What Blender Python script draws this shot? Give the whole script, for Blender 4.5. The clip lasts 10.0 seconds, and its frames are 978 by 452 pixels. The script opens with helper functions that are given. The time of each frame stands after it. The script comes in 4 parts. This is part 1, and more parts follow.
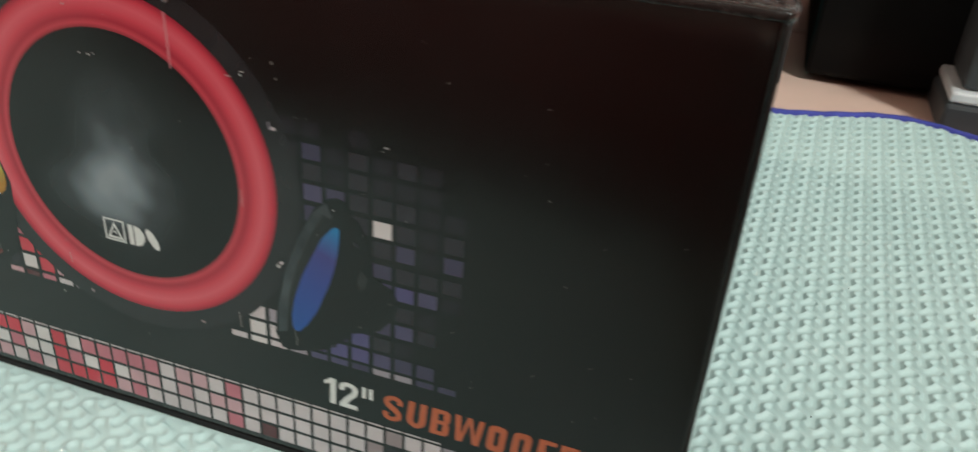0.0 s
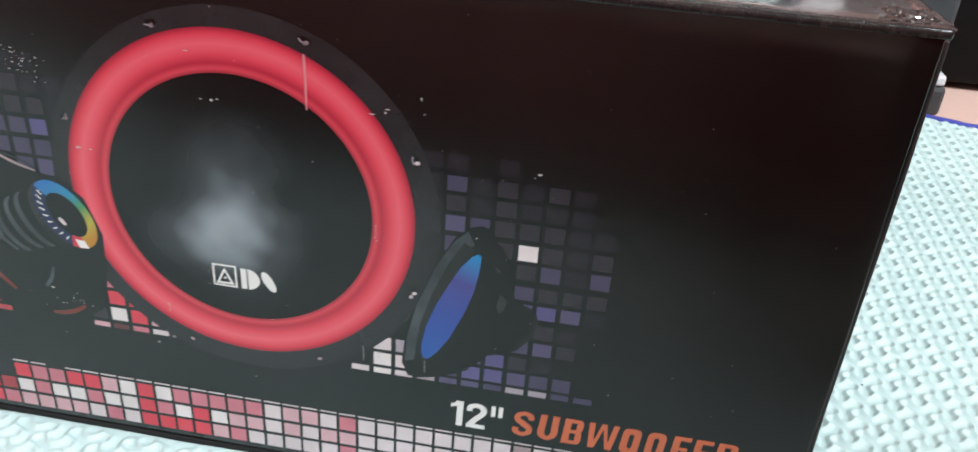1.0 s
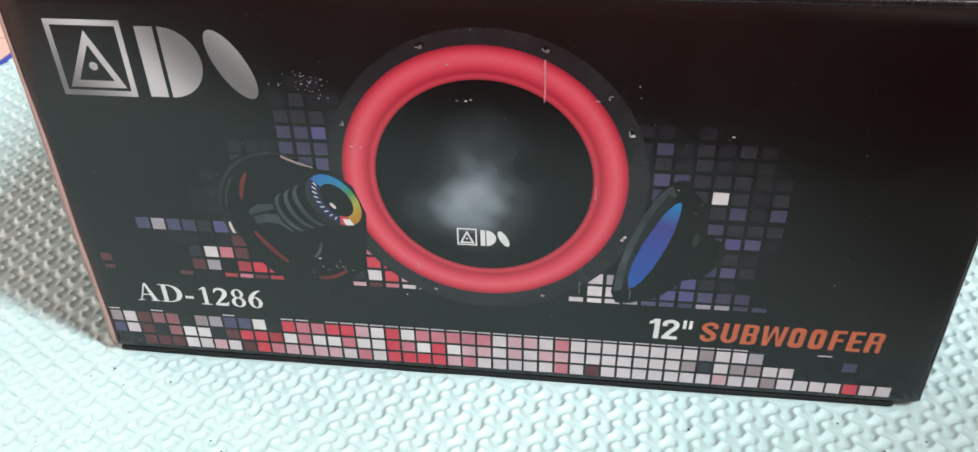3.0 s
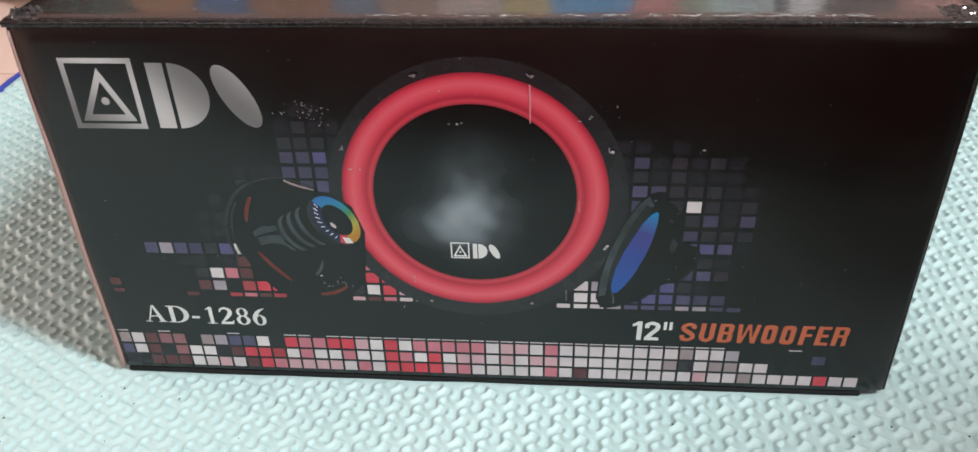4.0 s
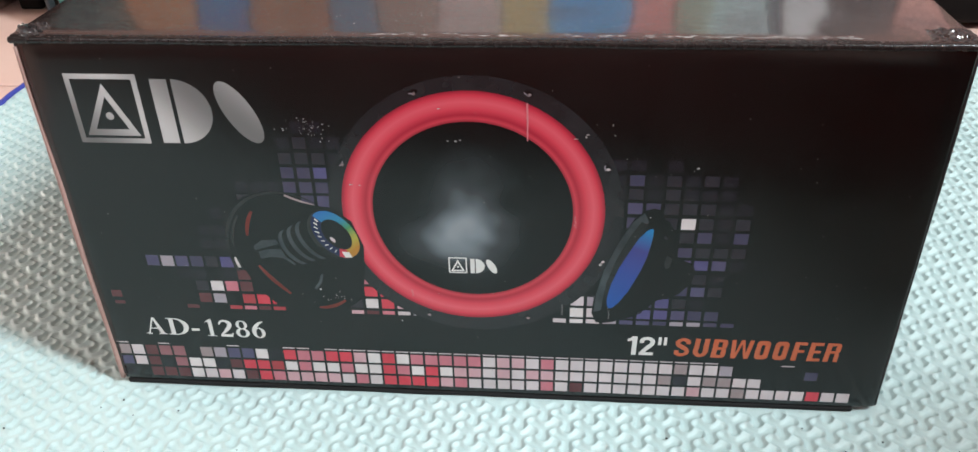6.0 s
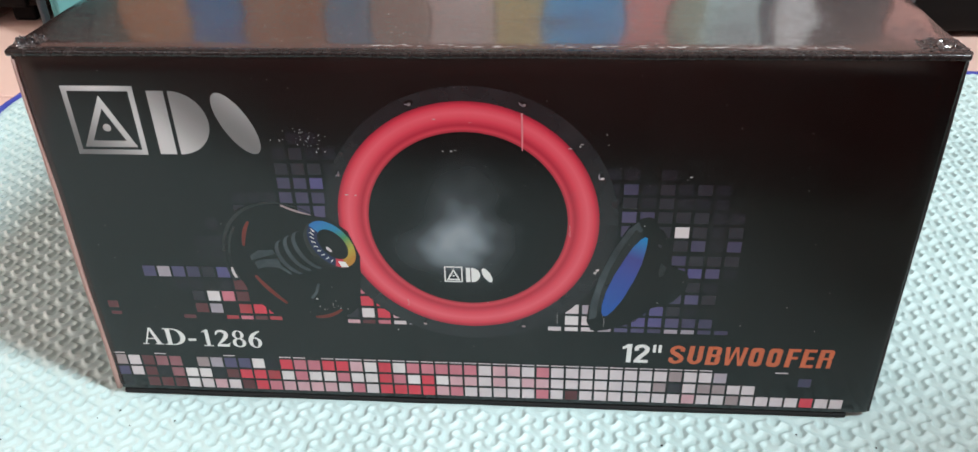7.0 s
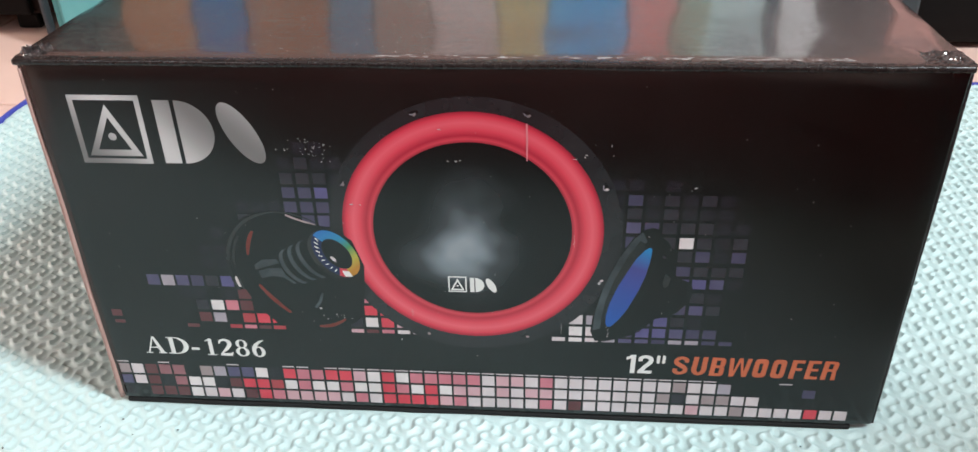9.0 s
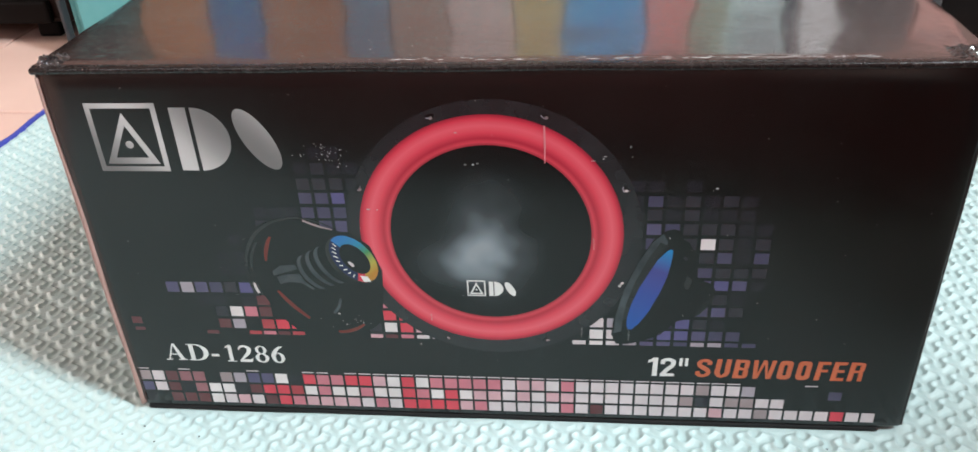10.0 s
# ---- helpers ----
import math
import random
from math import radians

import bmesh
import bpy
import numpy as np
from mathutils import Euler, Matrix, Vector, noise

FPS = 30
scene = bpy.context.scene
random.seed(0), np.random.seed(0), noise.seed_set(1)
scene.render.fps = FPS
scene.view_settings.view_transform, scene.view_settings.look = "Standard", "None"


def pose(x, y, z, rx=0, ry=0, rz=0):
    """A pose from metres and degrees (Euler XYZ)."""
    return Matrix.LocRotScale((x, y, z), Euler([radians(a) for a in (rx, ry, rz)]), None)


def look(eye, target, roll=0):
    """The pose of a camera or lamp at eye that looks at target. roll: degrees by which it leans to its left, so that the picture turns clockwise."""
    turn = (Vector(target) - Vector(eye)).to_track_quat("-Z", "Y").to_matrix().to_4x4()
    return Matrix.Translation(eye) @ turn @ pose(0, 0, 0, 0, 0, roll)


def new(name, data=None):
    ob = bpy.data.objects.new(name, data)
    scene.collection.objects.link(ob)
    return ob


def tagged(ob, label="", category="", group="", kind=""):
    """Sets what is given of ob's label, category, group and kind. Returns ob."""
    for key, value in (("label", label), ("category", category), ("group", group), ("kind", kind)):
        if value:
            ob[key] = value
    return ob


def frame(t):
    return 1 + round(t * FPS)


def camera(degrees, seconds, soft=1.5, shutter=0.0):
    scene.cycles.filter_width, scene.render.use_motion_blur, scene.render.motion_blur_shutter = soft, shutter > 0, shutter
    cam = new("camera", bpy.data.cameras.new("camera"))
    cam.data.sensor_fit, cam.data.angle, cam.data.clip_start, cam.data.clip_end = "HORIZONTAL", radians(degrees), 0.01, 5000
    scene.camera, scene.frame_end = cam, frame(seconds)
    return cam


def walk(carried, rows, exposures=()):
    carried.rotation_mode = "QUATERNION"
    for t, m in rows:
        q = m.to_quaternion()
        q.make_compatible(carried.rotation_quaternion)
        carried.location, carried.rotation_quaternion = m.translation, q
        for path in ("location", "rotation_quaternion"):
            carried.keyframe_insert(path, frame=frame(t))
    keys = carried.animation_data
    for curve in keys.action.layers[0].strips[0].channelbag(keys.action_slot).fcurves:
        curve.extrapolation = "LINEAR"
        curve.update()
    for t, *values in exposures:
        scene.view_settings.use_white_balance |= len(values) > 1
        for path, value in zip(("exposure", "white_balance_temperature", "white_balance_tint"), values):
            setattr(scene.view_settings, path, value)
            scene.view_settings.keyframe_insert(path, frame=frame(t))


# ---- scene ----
cam = camera(59.3, 10.0, soft=1.5, shutter=0.4)
PATH = [
    (0, (0.3363, -0.1831, 0.2083), (-0.1724, 1.4784, -0.7792), 4.28),
    (0.2, (0.3071, -0.1926, 0.2095), (-0.0744, 1.5178, -0.7588), 4.89),
    (0.5, (0.2849, -0.1908, 0.2128), (-0.0024, 1.5258, -0.7724), 4.73),
    (1, (0.2661, -0.2040, 0.2146), (0.0353, 1.5197, -0.7729), 4.08),
    (1.5, (0.2459, -0.2281, 0.2308), (0.0982, 1.4903, -0.7814), 3.60),
    (2, (0.2420, -0.2349, 0.2458), (0.0532, 1.4628, -0.7940), 0.21),
    (2.5, (0.2167, -0.2479, 0.2589), (-0.0539, 1.3873, -0.8603), -2.09),
    (2.7, (0.2065, -0.2541, 0.2528), (-0.0472, 1.3768, -0.8778), -1.58),
    (3.8, (0.2011, -0.2803, 0.2663), (0.0347, 1.3763, -0.8426), -2.20),
    (4, (0.1992, -0.2833, 0.2664), (0.0355, 1.3822, -0.8287), -1.91),
    (4.5, (0.1983, -0.2856, 0.2674), (0.0302, 1.3877, -0.8152), -1.69),
    (5, (0.1994, -0.2863, 0.2688), (0.0290, 1.3858, -0.8153), -1.63),
    (5.5, (0.1994, -0.2865, 0.2690), (0.0336, 1.3904, -0.8082), -1.48),
    (7, (0.1991, -0.2891, 0.2714), (0.0549, 1.4054, -0.7812), -1.40),
    (7.5, (0.1987, -0.2894, 0.2711), (0.0544, 1.4103, -0.7730), -1.30),
    (8, (0.1980, -0.2889, 0.2715), (0.0558, 1.4134, -0.7687), -1.22),
    (8.5, (0.1981, -0.2887, 0.2718), (0.0510, 1.4147, -0.7659), -1.28),
    (9, (0.1978, -0.2888, 0.2722), (0.0506, 1.4151, -0.7645), -1.23),
    (9.3, (0.1984, -0.2883, 0.2721), (0.0472, 1.4148, -0.7661), -1.38),
    (9.5, (0.1977, -0.2887, 0.2721), (0.0473, 1.4139, -0.7664), -1.42),
    (10, (0.1981, -0.2853, 0.2718), (0.0051, 1.4144, -0.7643), -2.75),
]
walk(cam, [(t, look(eye, target, roll)) for t, eye, target, roll in PATH],
     exposures=[(0.0, -0.35, 6900, 6), (0.3, 0.0, 6550, 12), (0.6, 0.15, 6450, 13), (1.0, 0.36, 6350, 13), (1.8, 0.38, 6350, 12), (2.7, 0.38, 6350, 12), (4.0, 0.05, 6400, 11), (6.2, 0.15, 6350, 12), (10, 0.26, 6350, 12)])

# ---- world and lights ----
world = bpy.data.worlds.new("sky")
scene.world = world
world.use_nodes = True
wn = world.node_tree.nodes
sky = wn.new("ShaderNodeTexSky")
sky.sky_type, sky.sun_disc = "NISHITA", False
sky.sun_elevation, sky.sun_rotation = radians(38), radians(115)
wn["Background"].inputs["Strength"].default_value = 0.1
world.node_tree.links.new(sky.outputs["Color"], wn["Background"].inputs["Color"])


def area_lamp(name, m, w, h, watts, color, shape="RECTANGLE"):
    d = bpy.data.lights.new(name, "AREA")
    d.shape, d.size, d.size_y, d.energy, d.color = shape, w, h, watts, color
    ob = new(name, d)
    ob.matrix_world = m
    return ob


WIN = (1.98, -0.80, 2.25)          # middle of the window in the east wall
FILL_WIN_S = (-0.75, -1.58, 1.15)         # middle of the unseen fill window added in the south wall
FILL_WIN_W = (-1.58, 0.55, 0.68)          # middle of the unseen low fill window added in the west wall
LAMP = (-0.15, 0.10, 2.96)         # flush ceiling lamp, unseen and added for ambient fill
area_lamp("window_light", look(WIN, (0.1, 0.05, 0.0)), 0.36, 0.8, 110, (0.87, 0.98, 1.0))
# south and west lamps are added fill for the side away from the key
area_lamp("south_fill_light", look(FILL_WIN_S, (0.0, 0.1, 0.0)), 0.8, 0.7, 7, (1.0, 0.93, 0.88))
area_lamp("west_fill_light", look(FILL_WIN_W, (-0.1, 0.1, 0.0)), 0.4, 0.4, 14.5, (1.0, 0.87, 0.76))
area_lamp("ceiling_fill_light", look(LAMP, (-0.15, 0.101, 0)), 0.9, 0.9, 2, (1.0, 0.88, 0.76), "DISK")


# ---- materials ----
def mat_new(name):
    m = bpy.data.materials.new(name)
    m.use_nodes = True
    return m, m.node_tree.nodes, m.node_tree.links, m.node_tree.nodes["Principled BSDF"]


def ramp(nodes, stops):
    r = nodes.new("ShaderNodeValToRGB")
    while len(r.color_ramp.elements) < len(stops):
        r.color_ramp.elements.new(0.5)
    for e, (p, c) in zip(r.color_ramp.elements, stops):
        e.position, e.color = p, (*c, 1)
    return r


def coords(nodes, links, kind="Object", scale=(1, 1, 1), loc=(0, 0, 0)):
    tc, mp = nodes.new("ShaderNodeTexCoord"), nodes.new("ShaderNodeMapping")
    mp.inputs["Scale"].default_value, mp.inputs["Location"].default_value = scale, loc
    links.new(tc.outputs[kind], mp.inputs["Vector"])
    return mp.outputs["Vector"]


def noise_tex(nodes, links, vec, scale, detail=4, rough=0.55):
    n = nodes.new("ShaderNodeTexNoise")
    n.inputs["Scale"].default_value, n.inputs["Detail"].default_value, n.inputs["Roughness"].default_value = scale, detail, rough
    links.new(vec, n.inputs["Vector"])
    return n.outputs["Fac"]


def bump(nodes, links, bsdf, height, strength, dist):
    b = nodes.new("ShaderNodeBump")
    b.inputs["Strength"].default_value, b.inputs["Distance"].default_value = strength, dist
    links.new(height, b.inputs["Height"])
    links.new(b.outputs["Normal"], bsdf.inputs["Normal"])


def surface(name, c1, c2, scale, rough=0.5, var=0.1, metallic=0.0, ior=1.45, bump_s=0.1, bump_d=0.0005, fine=None, stretch=(1, 1, 1)):
    """Two-scale mottled surface: slow colour drift and fine grain, roughness variation and relief."""
    m, nodes, links, p = mat_new(name)
    v = coords(nodes, links, scale=stretch)
    slow, quick = noise_tex(nodes, links, v, scale), noise_tex(nodes, links, v, fine or scale * 14, 6)
    mixn = nodes.new("ShaderNodeMath")
    mixn.operation = "MULTIPLY_ADD"
    links.new(quick, mixn.inputs[0])
    mixn.inputs[1].default_value = 0.4
    links.new(slow, mixn.inputs[2])
    r = ramp(nodes, [(0.45, c1), (0.95, c2)])
    links.new(mixn.outputs[0], r.inputs["Fac"])
    links.new(r.outputs["Color"], p.inputs["Base Color"])
    rr = nodes.new("ShaderNodeMapRange")
    rr.inputs["To Min"].default_value, rr.inputs["To Max"].default_value = max(0.02, rough - var), min(1, rough + var)
    links.new(quick, rr.inputs["Value"])
    links.new(rr.outputs["Result"], p.inputs["Roughness"])
    p.inputs["Metallic"].default_value, p.inputs["IOR"].default_value = metallic, ior
    bump(nodes, links, p, quick, bump_s, bump_d)
    return m


INK_ROUGH = 0.22


def ink(name, c, drift=0.12, rough=INK_ROUGH, scale=60):
    """Printed ink under laminate: slight tone drift, laminate gloss with faint board waviness shared by all inks."""
    m, nodes, links, p = mat_new(name)
    v = nodes.new("ShaderNodeNewGeometry").outputs["Position"]
    slow, wave = noise_tex(nodes, links, v, scale), noise_tex(nodes, links, v, 22, 2)
    lo, hi = [max(0, x * (1 - drift)) for x in c], [min(1, x * (1 + drift)) for x in c]
    r = ramp(nodes, [(0.3, lo), (0.7, hi)])
    links.new(slow, r.inputs["Fac"])
    links.new(r.outputs["Color"], p.inputs["Base Color"])
    p.inputs["Roughness"].default_value, p.inputs["IOR"].default_value = rough, 1.55
    bump(nodes, links, p, wave, 0.25, 0.0008)
    return m


def radial(name, stops, centre, radius, mottled=0.0, rough=INK_ROUGH):
    """Ink that changes with the distance from a centre on the front panel."""
    m, nodes, links, p = mat_new(name)
    v = coords(nodes, links, loc=(-centre[0] / radius, 0, -centre[1] / radius), scale=(1 / radius, 0, 1 / radius))
    ln = nodes.new("ShaderNodeVectorMath")
    ln.operation = "LENGTH"
    links.new(v, ln.inputs[0])
    r = ramp(nodes, stops)
    add = nodes.new("ShaderNodeMath")
    add.operation = "MULTIPLY_ADD"
    links.new(noise_tex(nodes, links, coords(nodes, links), 90, 5), add.inputs[0])
    add.inputs[1].default_value = mottled
    links.new(ln.outputs["Value"], add.inputs[2])
    links.new(add.outputs[0], r.inputs["Fac"])
    links.new(r.outputs["Color"], p.inputs["Base Color"])
    p.inputs["Roughness"].default_value = rough
    bump(nodes, links, p, noise_tex(nodes, links, coords(nodes, links), 22, 2), 0.25, 0.0008)
    return m


BLACK = ink("black_print", (0.0024, 0.0026, 0.0025), 0.85, scale=17)
GASKET = ink("gasket_ink", (0.016, 0.016, 0.018), 0.3)
RC, RZ = 0.166, 0.0933
RED = radial("red_surround_ink", [(0.760, (0.28, 0.018, 0.032)), (0.785, (0.58, 0.052, 0.078)), (0.815, (0.40, 0.020, 0.042)), (0.86, (0.64, 0.054, 0.086)),
                                  (0.915, (0.71, 0.108, 0.142)), (0.965, (0.61, 0.044, 0.074)), (1.0, (0.30, 0.012, 0.03))], (RC, RZ), 0.0520)


def cone_ink():
    m, nodes, links, p = mat_new("cone_ink")
    def blob(cx, cz, rx, rz):
        v = coords(nodes, links, scale=(1 / rx, 0, 1 / rz), loc=(-cx / rx, 0, -cz / rz))
        ln = nodes.new("ShaderNodeVectorMath")
        ln.operation = "LENGTH"
        links.new(v, ln.inputs[0])
        mr = nodes.new("ShaderNodeMapRange")
        mr.interpolation_type = "SMOOTHSTEP"
        mr.inputs["From Min"].default_value, mr.inputs["From Max"].default_value = 1.0, 0.0
        links.new(ln.outputs["Value"], mr.inputs["Value"])
        return mr.outputs["Result"]
    def math_node(op, a, b):
        n = nodes.new("ShaderNodeMath")
        n.operation = op
        for k, s in enumerate((a, b)):
            if isinstance(s, (int, float)):
                n.inputs[k].default_value = s
            else:
                links.new(s, n.inputs[k])
        return n.outputs[0]
    cloud = noise_tex(nodes, links, coords(nodes, links), 30, 2.2)
    cloud = math_node("MULTIPLY", math_node("SUBTRACT", cloud, 0.22), 2.6)
    f = math_node("ADD", math_node("MULTIPLY", blob(0.166, 0.090, 0.025, 0.037), 0.72), math_node("MULTIPLY", blob(0.155, 0.080, 0.026, 0.016), 0.62))
    f = math_node("ADD", f, math_node("MULTIPLY", blob(0.173, 0.082, 0.016, 0.020), 0.42))
    f = math_node("SUBTRACT", f, math_node("MULTIPLY", blob(0.182, 0.099, 0.009, 0.008), 0.35))
    f = math_node("MULTIPLY", f, cloud)
    r = ramp(nodes, [(0.0, (0.0018, 0.0019, 0.0019)), (0.35, (0.040, 0.047, 0.052)), (0.8, (0.185, 0.220, 0.245)), (1.0, (0.26, 0.30, 0.325))])
    links.new(f, r.inputs["Fac"])
    links.new(r.outputs["Color"], p.inputs["Base Color"])
    p.inputs["Roughness"].default_value = INK_ROUGH
    bump(nodes, links, p, noise_tex(nodes, links, coords(nodes, links), 22, 2), 0.25, 0.0008)
    return m


CONE = cone_ink()
PAL = {k: ink("tile_ink_" + n, c, 0.1) for k, n, c in (
    ("W", "white", (0.66, 0.61, 0.61)), ("L", "pale", (0.59, 0.52, 0.535)), ("G", "grey", (0.33, 0.29, 0.33)), ("P", "pale_pink", (0.55, 0.33, 0.36)),
    ("p", "pink", (0.50, 0.16, 0.20)), ("R", "red", (0.55, 0.045, 0.07)), ("q", "faded_red", (0.33, 0.04, 0.05)), ("r", "dull_red", (0.095, 0.028, 0.032)), ("B", "violet", (0.085, 0.075, 0.19)),
    ("b", "dim_violet", (0.048, 0.042, 0.082)), ("g", "dim_grey", (0.022, 0.019, 0.026)), ("n", "brown_grey", (0.30, 0.235, 0.24)), ("o", "dull_pink", (0.25, 0.10, 0.115)), ("m", "dull_violet", (0.072, 0.063, 0.128)), ("d", "dark_violet", (0.0115, 0.0095, 0.0145)))}
WHITE_INK = ink("white_ink", (0.72, 0.72, 0.70), 0.04)
ORANGE_INK = ink("orange_ink", (0.50, 0.118, 0.050), 0.08)
EDGE_RED = ink("dark_orange_ink", (0.13, 0.02, 0.014), 0.1)
DRIVER = ink("driver_ink", (0.0018, 0.0020, 0.0020), 0.4)
DRIVER_GREY = ink("driver_grey_ink", (0.040, 0.050, 0.056), 0.5)
DRIVER_DIM = ink("driver_dim_ink", (0.009, 0.010, 0.010), 0.4)
DRIVER_EDGE = ink("driver_edge_ink", (0.014, 0.016, 0.016), 0.4)
DRIVER_RIM = ink("driver_rim_ink", (0.020, 0.022, 0.022), 0.4)


def silver_ink():
    m, nodes, links, p = mat_new("silver_ink")
    v = coords(nodes, links)
    w = nodes.new("ShaderNodeTexWave")
    w.inputs["Scale"].default_value, w.inputs["Distortion"].default_value = 9.0, 0.8
    w.bands_direction = "DIAGONAL"
    links.new(v, w.inputs["Vector"])
    r = ramp(nodes, [(0.0, (0.17, 0.167, 0.165)), (0.5, (0.33, 0.325, 0.32)), (1.0, (0.56, 0.555, 0.55))])
    links.new(w.outputs["Fac"], r.inputs["Fac"])
    links.new(r.outputs["Color"], p.inputs["Base Color"])
    p.inputs["Roughness"].default_value = 0.35
    return m


SILVER = silver_ink()


def gradient_ink(name, stops, a, b):
    """Ink drifting from point a to point b of the front panel."""
    m, nodes, links, p = mat_new(name)
    dx, dz = b[0] - a[0], b[1] - a[1]
    q = dx * dx + dz * dz
    tc, dot = nodes.new("ShaderNodeTexCoord"), nodes.new("ShaderNodeVectorMath")
    sub = nodes.new("ShaderNodeVectorMath")
    sub.operation, dot.operation = "SUBTRACT", "DOT_PRODUCT"
    sub.inputs[1].default_value = (a[0], 0, a[1])
    dot.inputs[1].default_value = (dx / q, 0, dz / q)
    links.new(tc.outputs["Object"], sub.inputs[0])
    links.new(sub.outputs[0], dot.inputs[0])
    r = ramp(nodes, stops)
    links.new(dot.outputs["Value"], r.inputs["Fac"])
    links.new(r.outputs["Color"], p.inputs["Base Color"])
    p.inputs["Roughness"].default_value = INK_ROUGH
    return m


RAINBOW = gradient_ink("rainbow_ink", [(0.0, (0.03, 0.16, 0.42)), (0.28, (0.03, 0.22, 0.38)), (0.5, (0.06, 0.24, 0.10)), (0.72, (0.40, 0.36, 0.06)), (0.9, (0.42, 0.20, 0.03))],
                       (0.1045, 0.0915), (0.1185, 0.0725))
BLUE_CONE = gradient_ink("blue_cone_ink", [(0.0, (0.02, 0.09, 0.34)), (0.45, (0.035, 0.07, 0.30)), (0.75, (0.055, 0.06, 0.24)), (1.0, (0.02, 0.20, 0.46))], (0.2225, 0.050), (0.2365, 0.087))

GLOSS_TOP, tn, tl, tp = mat_new("laminated_top")
vec = coords(tn, tl)
tr = ramp(tn, [(0.3, (0.012, 0.010, 0.010)), (0.7, (0.030, 0.020, 0.018))])
tl.new(noise_tex(tn, tl, vec, 18), tr.inputs["Fac"])
tl.new(tr.outputs["Color"], tp.inputs["Base Color"])
tp.inputs["Roughness"].default_value, tp.inputs["IOR"].default_value = 0.10, 2.3
tp.inputs["Coat Weight"].default_value, tp.inputs["Coat Roughness"].default_value = 1.0, 0.10
bump(tn, tl, tp, noise_tex(tn, tl, coords(tn, tl, scale=(6, 60, 6)), 14, 3), 0.85, 0.0004)

KRAFT = surface("kraft_board", (0.32, 0.195, 0.165), (0.44, 0.28, 0.245), 40, 0.5, 0.08, bump_s=0.4)
SIDE_BLACK = surface("worn_black_board", (0.010, 0.009, 0.009), (0.035, 0.030, 0.028), 30, 0.4, 0.12)
# near-black matte board: the shade of the gap below the front is painted in
SHADE_BLACK = surface("black_board_painted_shade", (0.004, 0.004, 0.004), (0.009, 0.009, 0.009), 30, 0.85, 0.1)
FOLD = surface("creased_black_laminate", (0.006, 0.005, 0.005), (0.022, 0.017, 0.016), 90, 0.26, 0.15, bump_s=0.6, fine=350)
FILM = surface("crumpled_clear_tape", (0.008, 0.007, 0.007), (0.05, 0.042, 0.042), 160, 0.09, 0.05, ior=1.9, bump_s=0.25, bump_d=0.0006, fine=300)
SPECK = surface("white_chips_and_highlight", (0.26, 0.25, 0.25), (0.52, 0.51, 0.50), 400, 0.7)
FOAM = surface("mint_foam", (0.42, 0.543, 0.528), (0.49, 0.613, 0.599), 9, 0.46, 0.1, bump_s=0.15, bump_d=0.0002, fine=700)
BLUE_RIM = surface("blue_hem", (0.035, 0.04, 0.26), (0.06, 0.07, 0.38), 60, 0.7, bump_s=0.5, bump_d=0.0008, fine=500)
TILE = surface("peach_floor_tile", (0.70, 0.46, 0.38), (0.78, 0.54, 0.46), 4, 0.3, 0.06, bump_s=0.02, fine=40)
GROUT = surface("tile_grout", (0.25, 0.18, 0.15), (0.36, 0.28, 0.24), 60, 0.9)
WALL = surface("plaster_wall", (0.29, 0.18, 0.155), (0.36, 0.23, 0.20), 2.5, 0.8, bump_s=0.2, fine=120)
CEIL = surface("ceiling_paint", (0.66, 0.63, 0.6), (0.74, 0.71, 0.68), 2, 0.9)
MAROON = surface("dark_maroon_fabric", (0.13, 0.020, 0.017), (0.19, 0.031, 0.026), 3, 0.8)
TEAL = surface("teal_plastic", (0.10, 0.36, 0.37), (0.14, 0.42, 0.43), 8, 0.45)
DARK_FRAME = surface("dark_grey_plastic", (0.022, 0.024, 0.027), (0.04, 0.043, 0.048), 20, 0.5)
GREY_PANEL = surface("charcoal_panel", (0.035, 0.037, 0.040), (0.055, 0.058, 0.062), 12, 0.5)
CHROME = surface("brushed_trim", (0.66, 0.66, 0.68), (0.8, 0.8, 0.82), 60, 0.35, metallic=0.25)
BLACK_WOOD = surface("black_lacquer", (0.003, 0.0025, 0.0025), (0.007, 0.0055, 0.005), 6, 0.55, ior=1.2, stretch=(1, 1, 8))
BROWN_WOOD = surface("dark_brown_wood", (0.007, 0.0035, 0.003), (0.020, 0.009, 0.007), 6, 0.5, ior=1.25, stretch=(1, 6, 6))
WHITE_FRAME = surface("white_paint", (0.7, 0.7, 0.68), (0.8, 0.8, 0.78), 6, 0.4)
GLOW, gn, gl, gp = mat_new("fill_lamp_diffuser")
gp.inputs["Emission Color"].default_value, gp.inputs["Emission Strength"].default_value = (1, 0.92, 0.82, 1), 2.0


# ---- mesh helpers ----
def mesh_from(name, verts, faces, material, smooth=False):
    me = bpy.data.meshes.new(name)
    me.from_pydata(verts, [], faces)
    me.materials.append(material)
    if smooth:
        me.polygons.foreach_set("use_smooth", [True] * len(me.polygons))
    me.update()
    return me


def put(name, me, parent=None, label="", m=None):
    ob = new(name, me)
    if parent:
        ob.parent = parent
    if m is not None:
        ob.matrix_basis = m
    if label:
        ob["label"] = label
    return ob


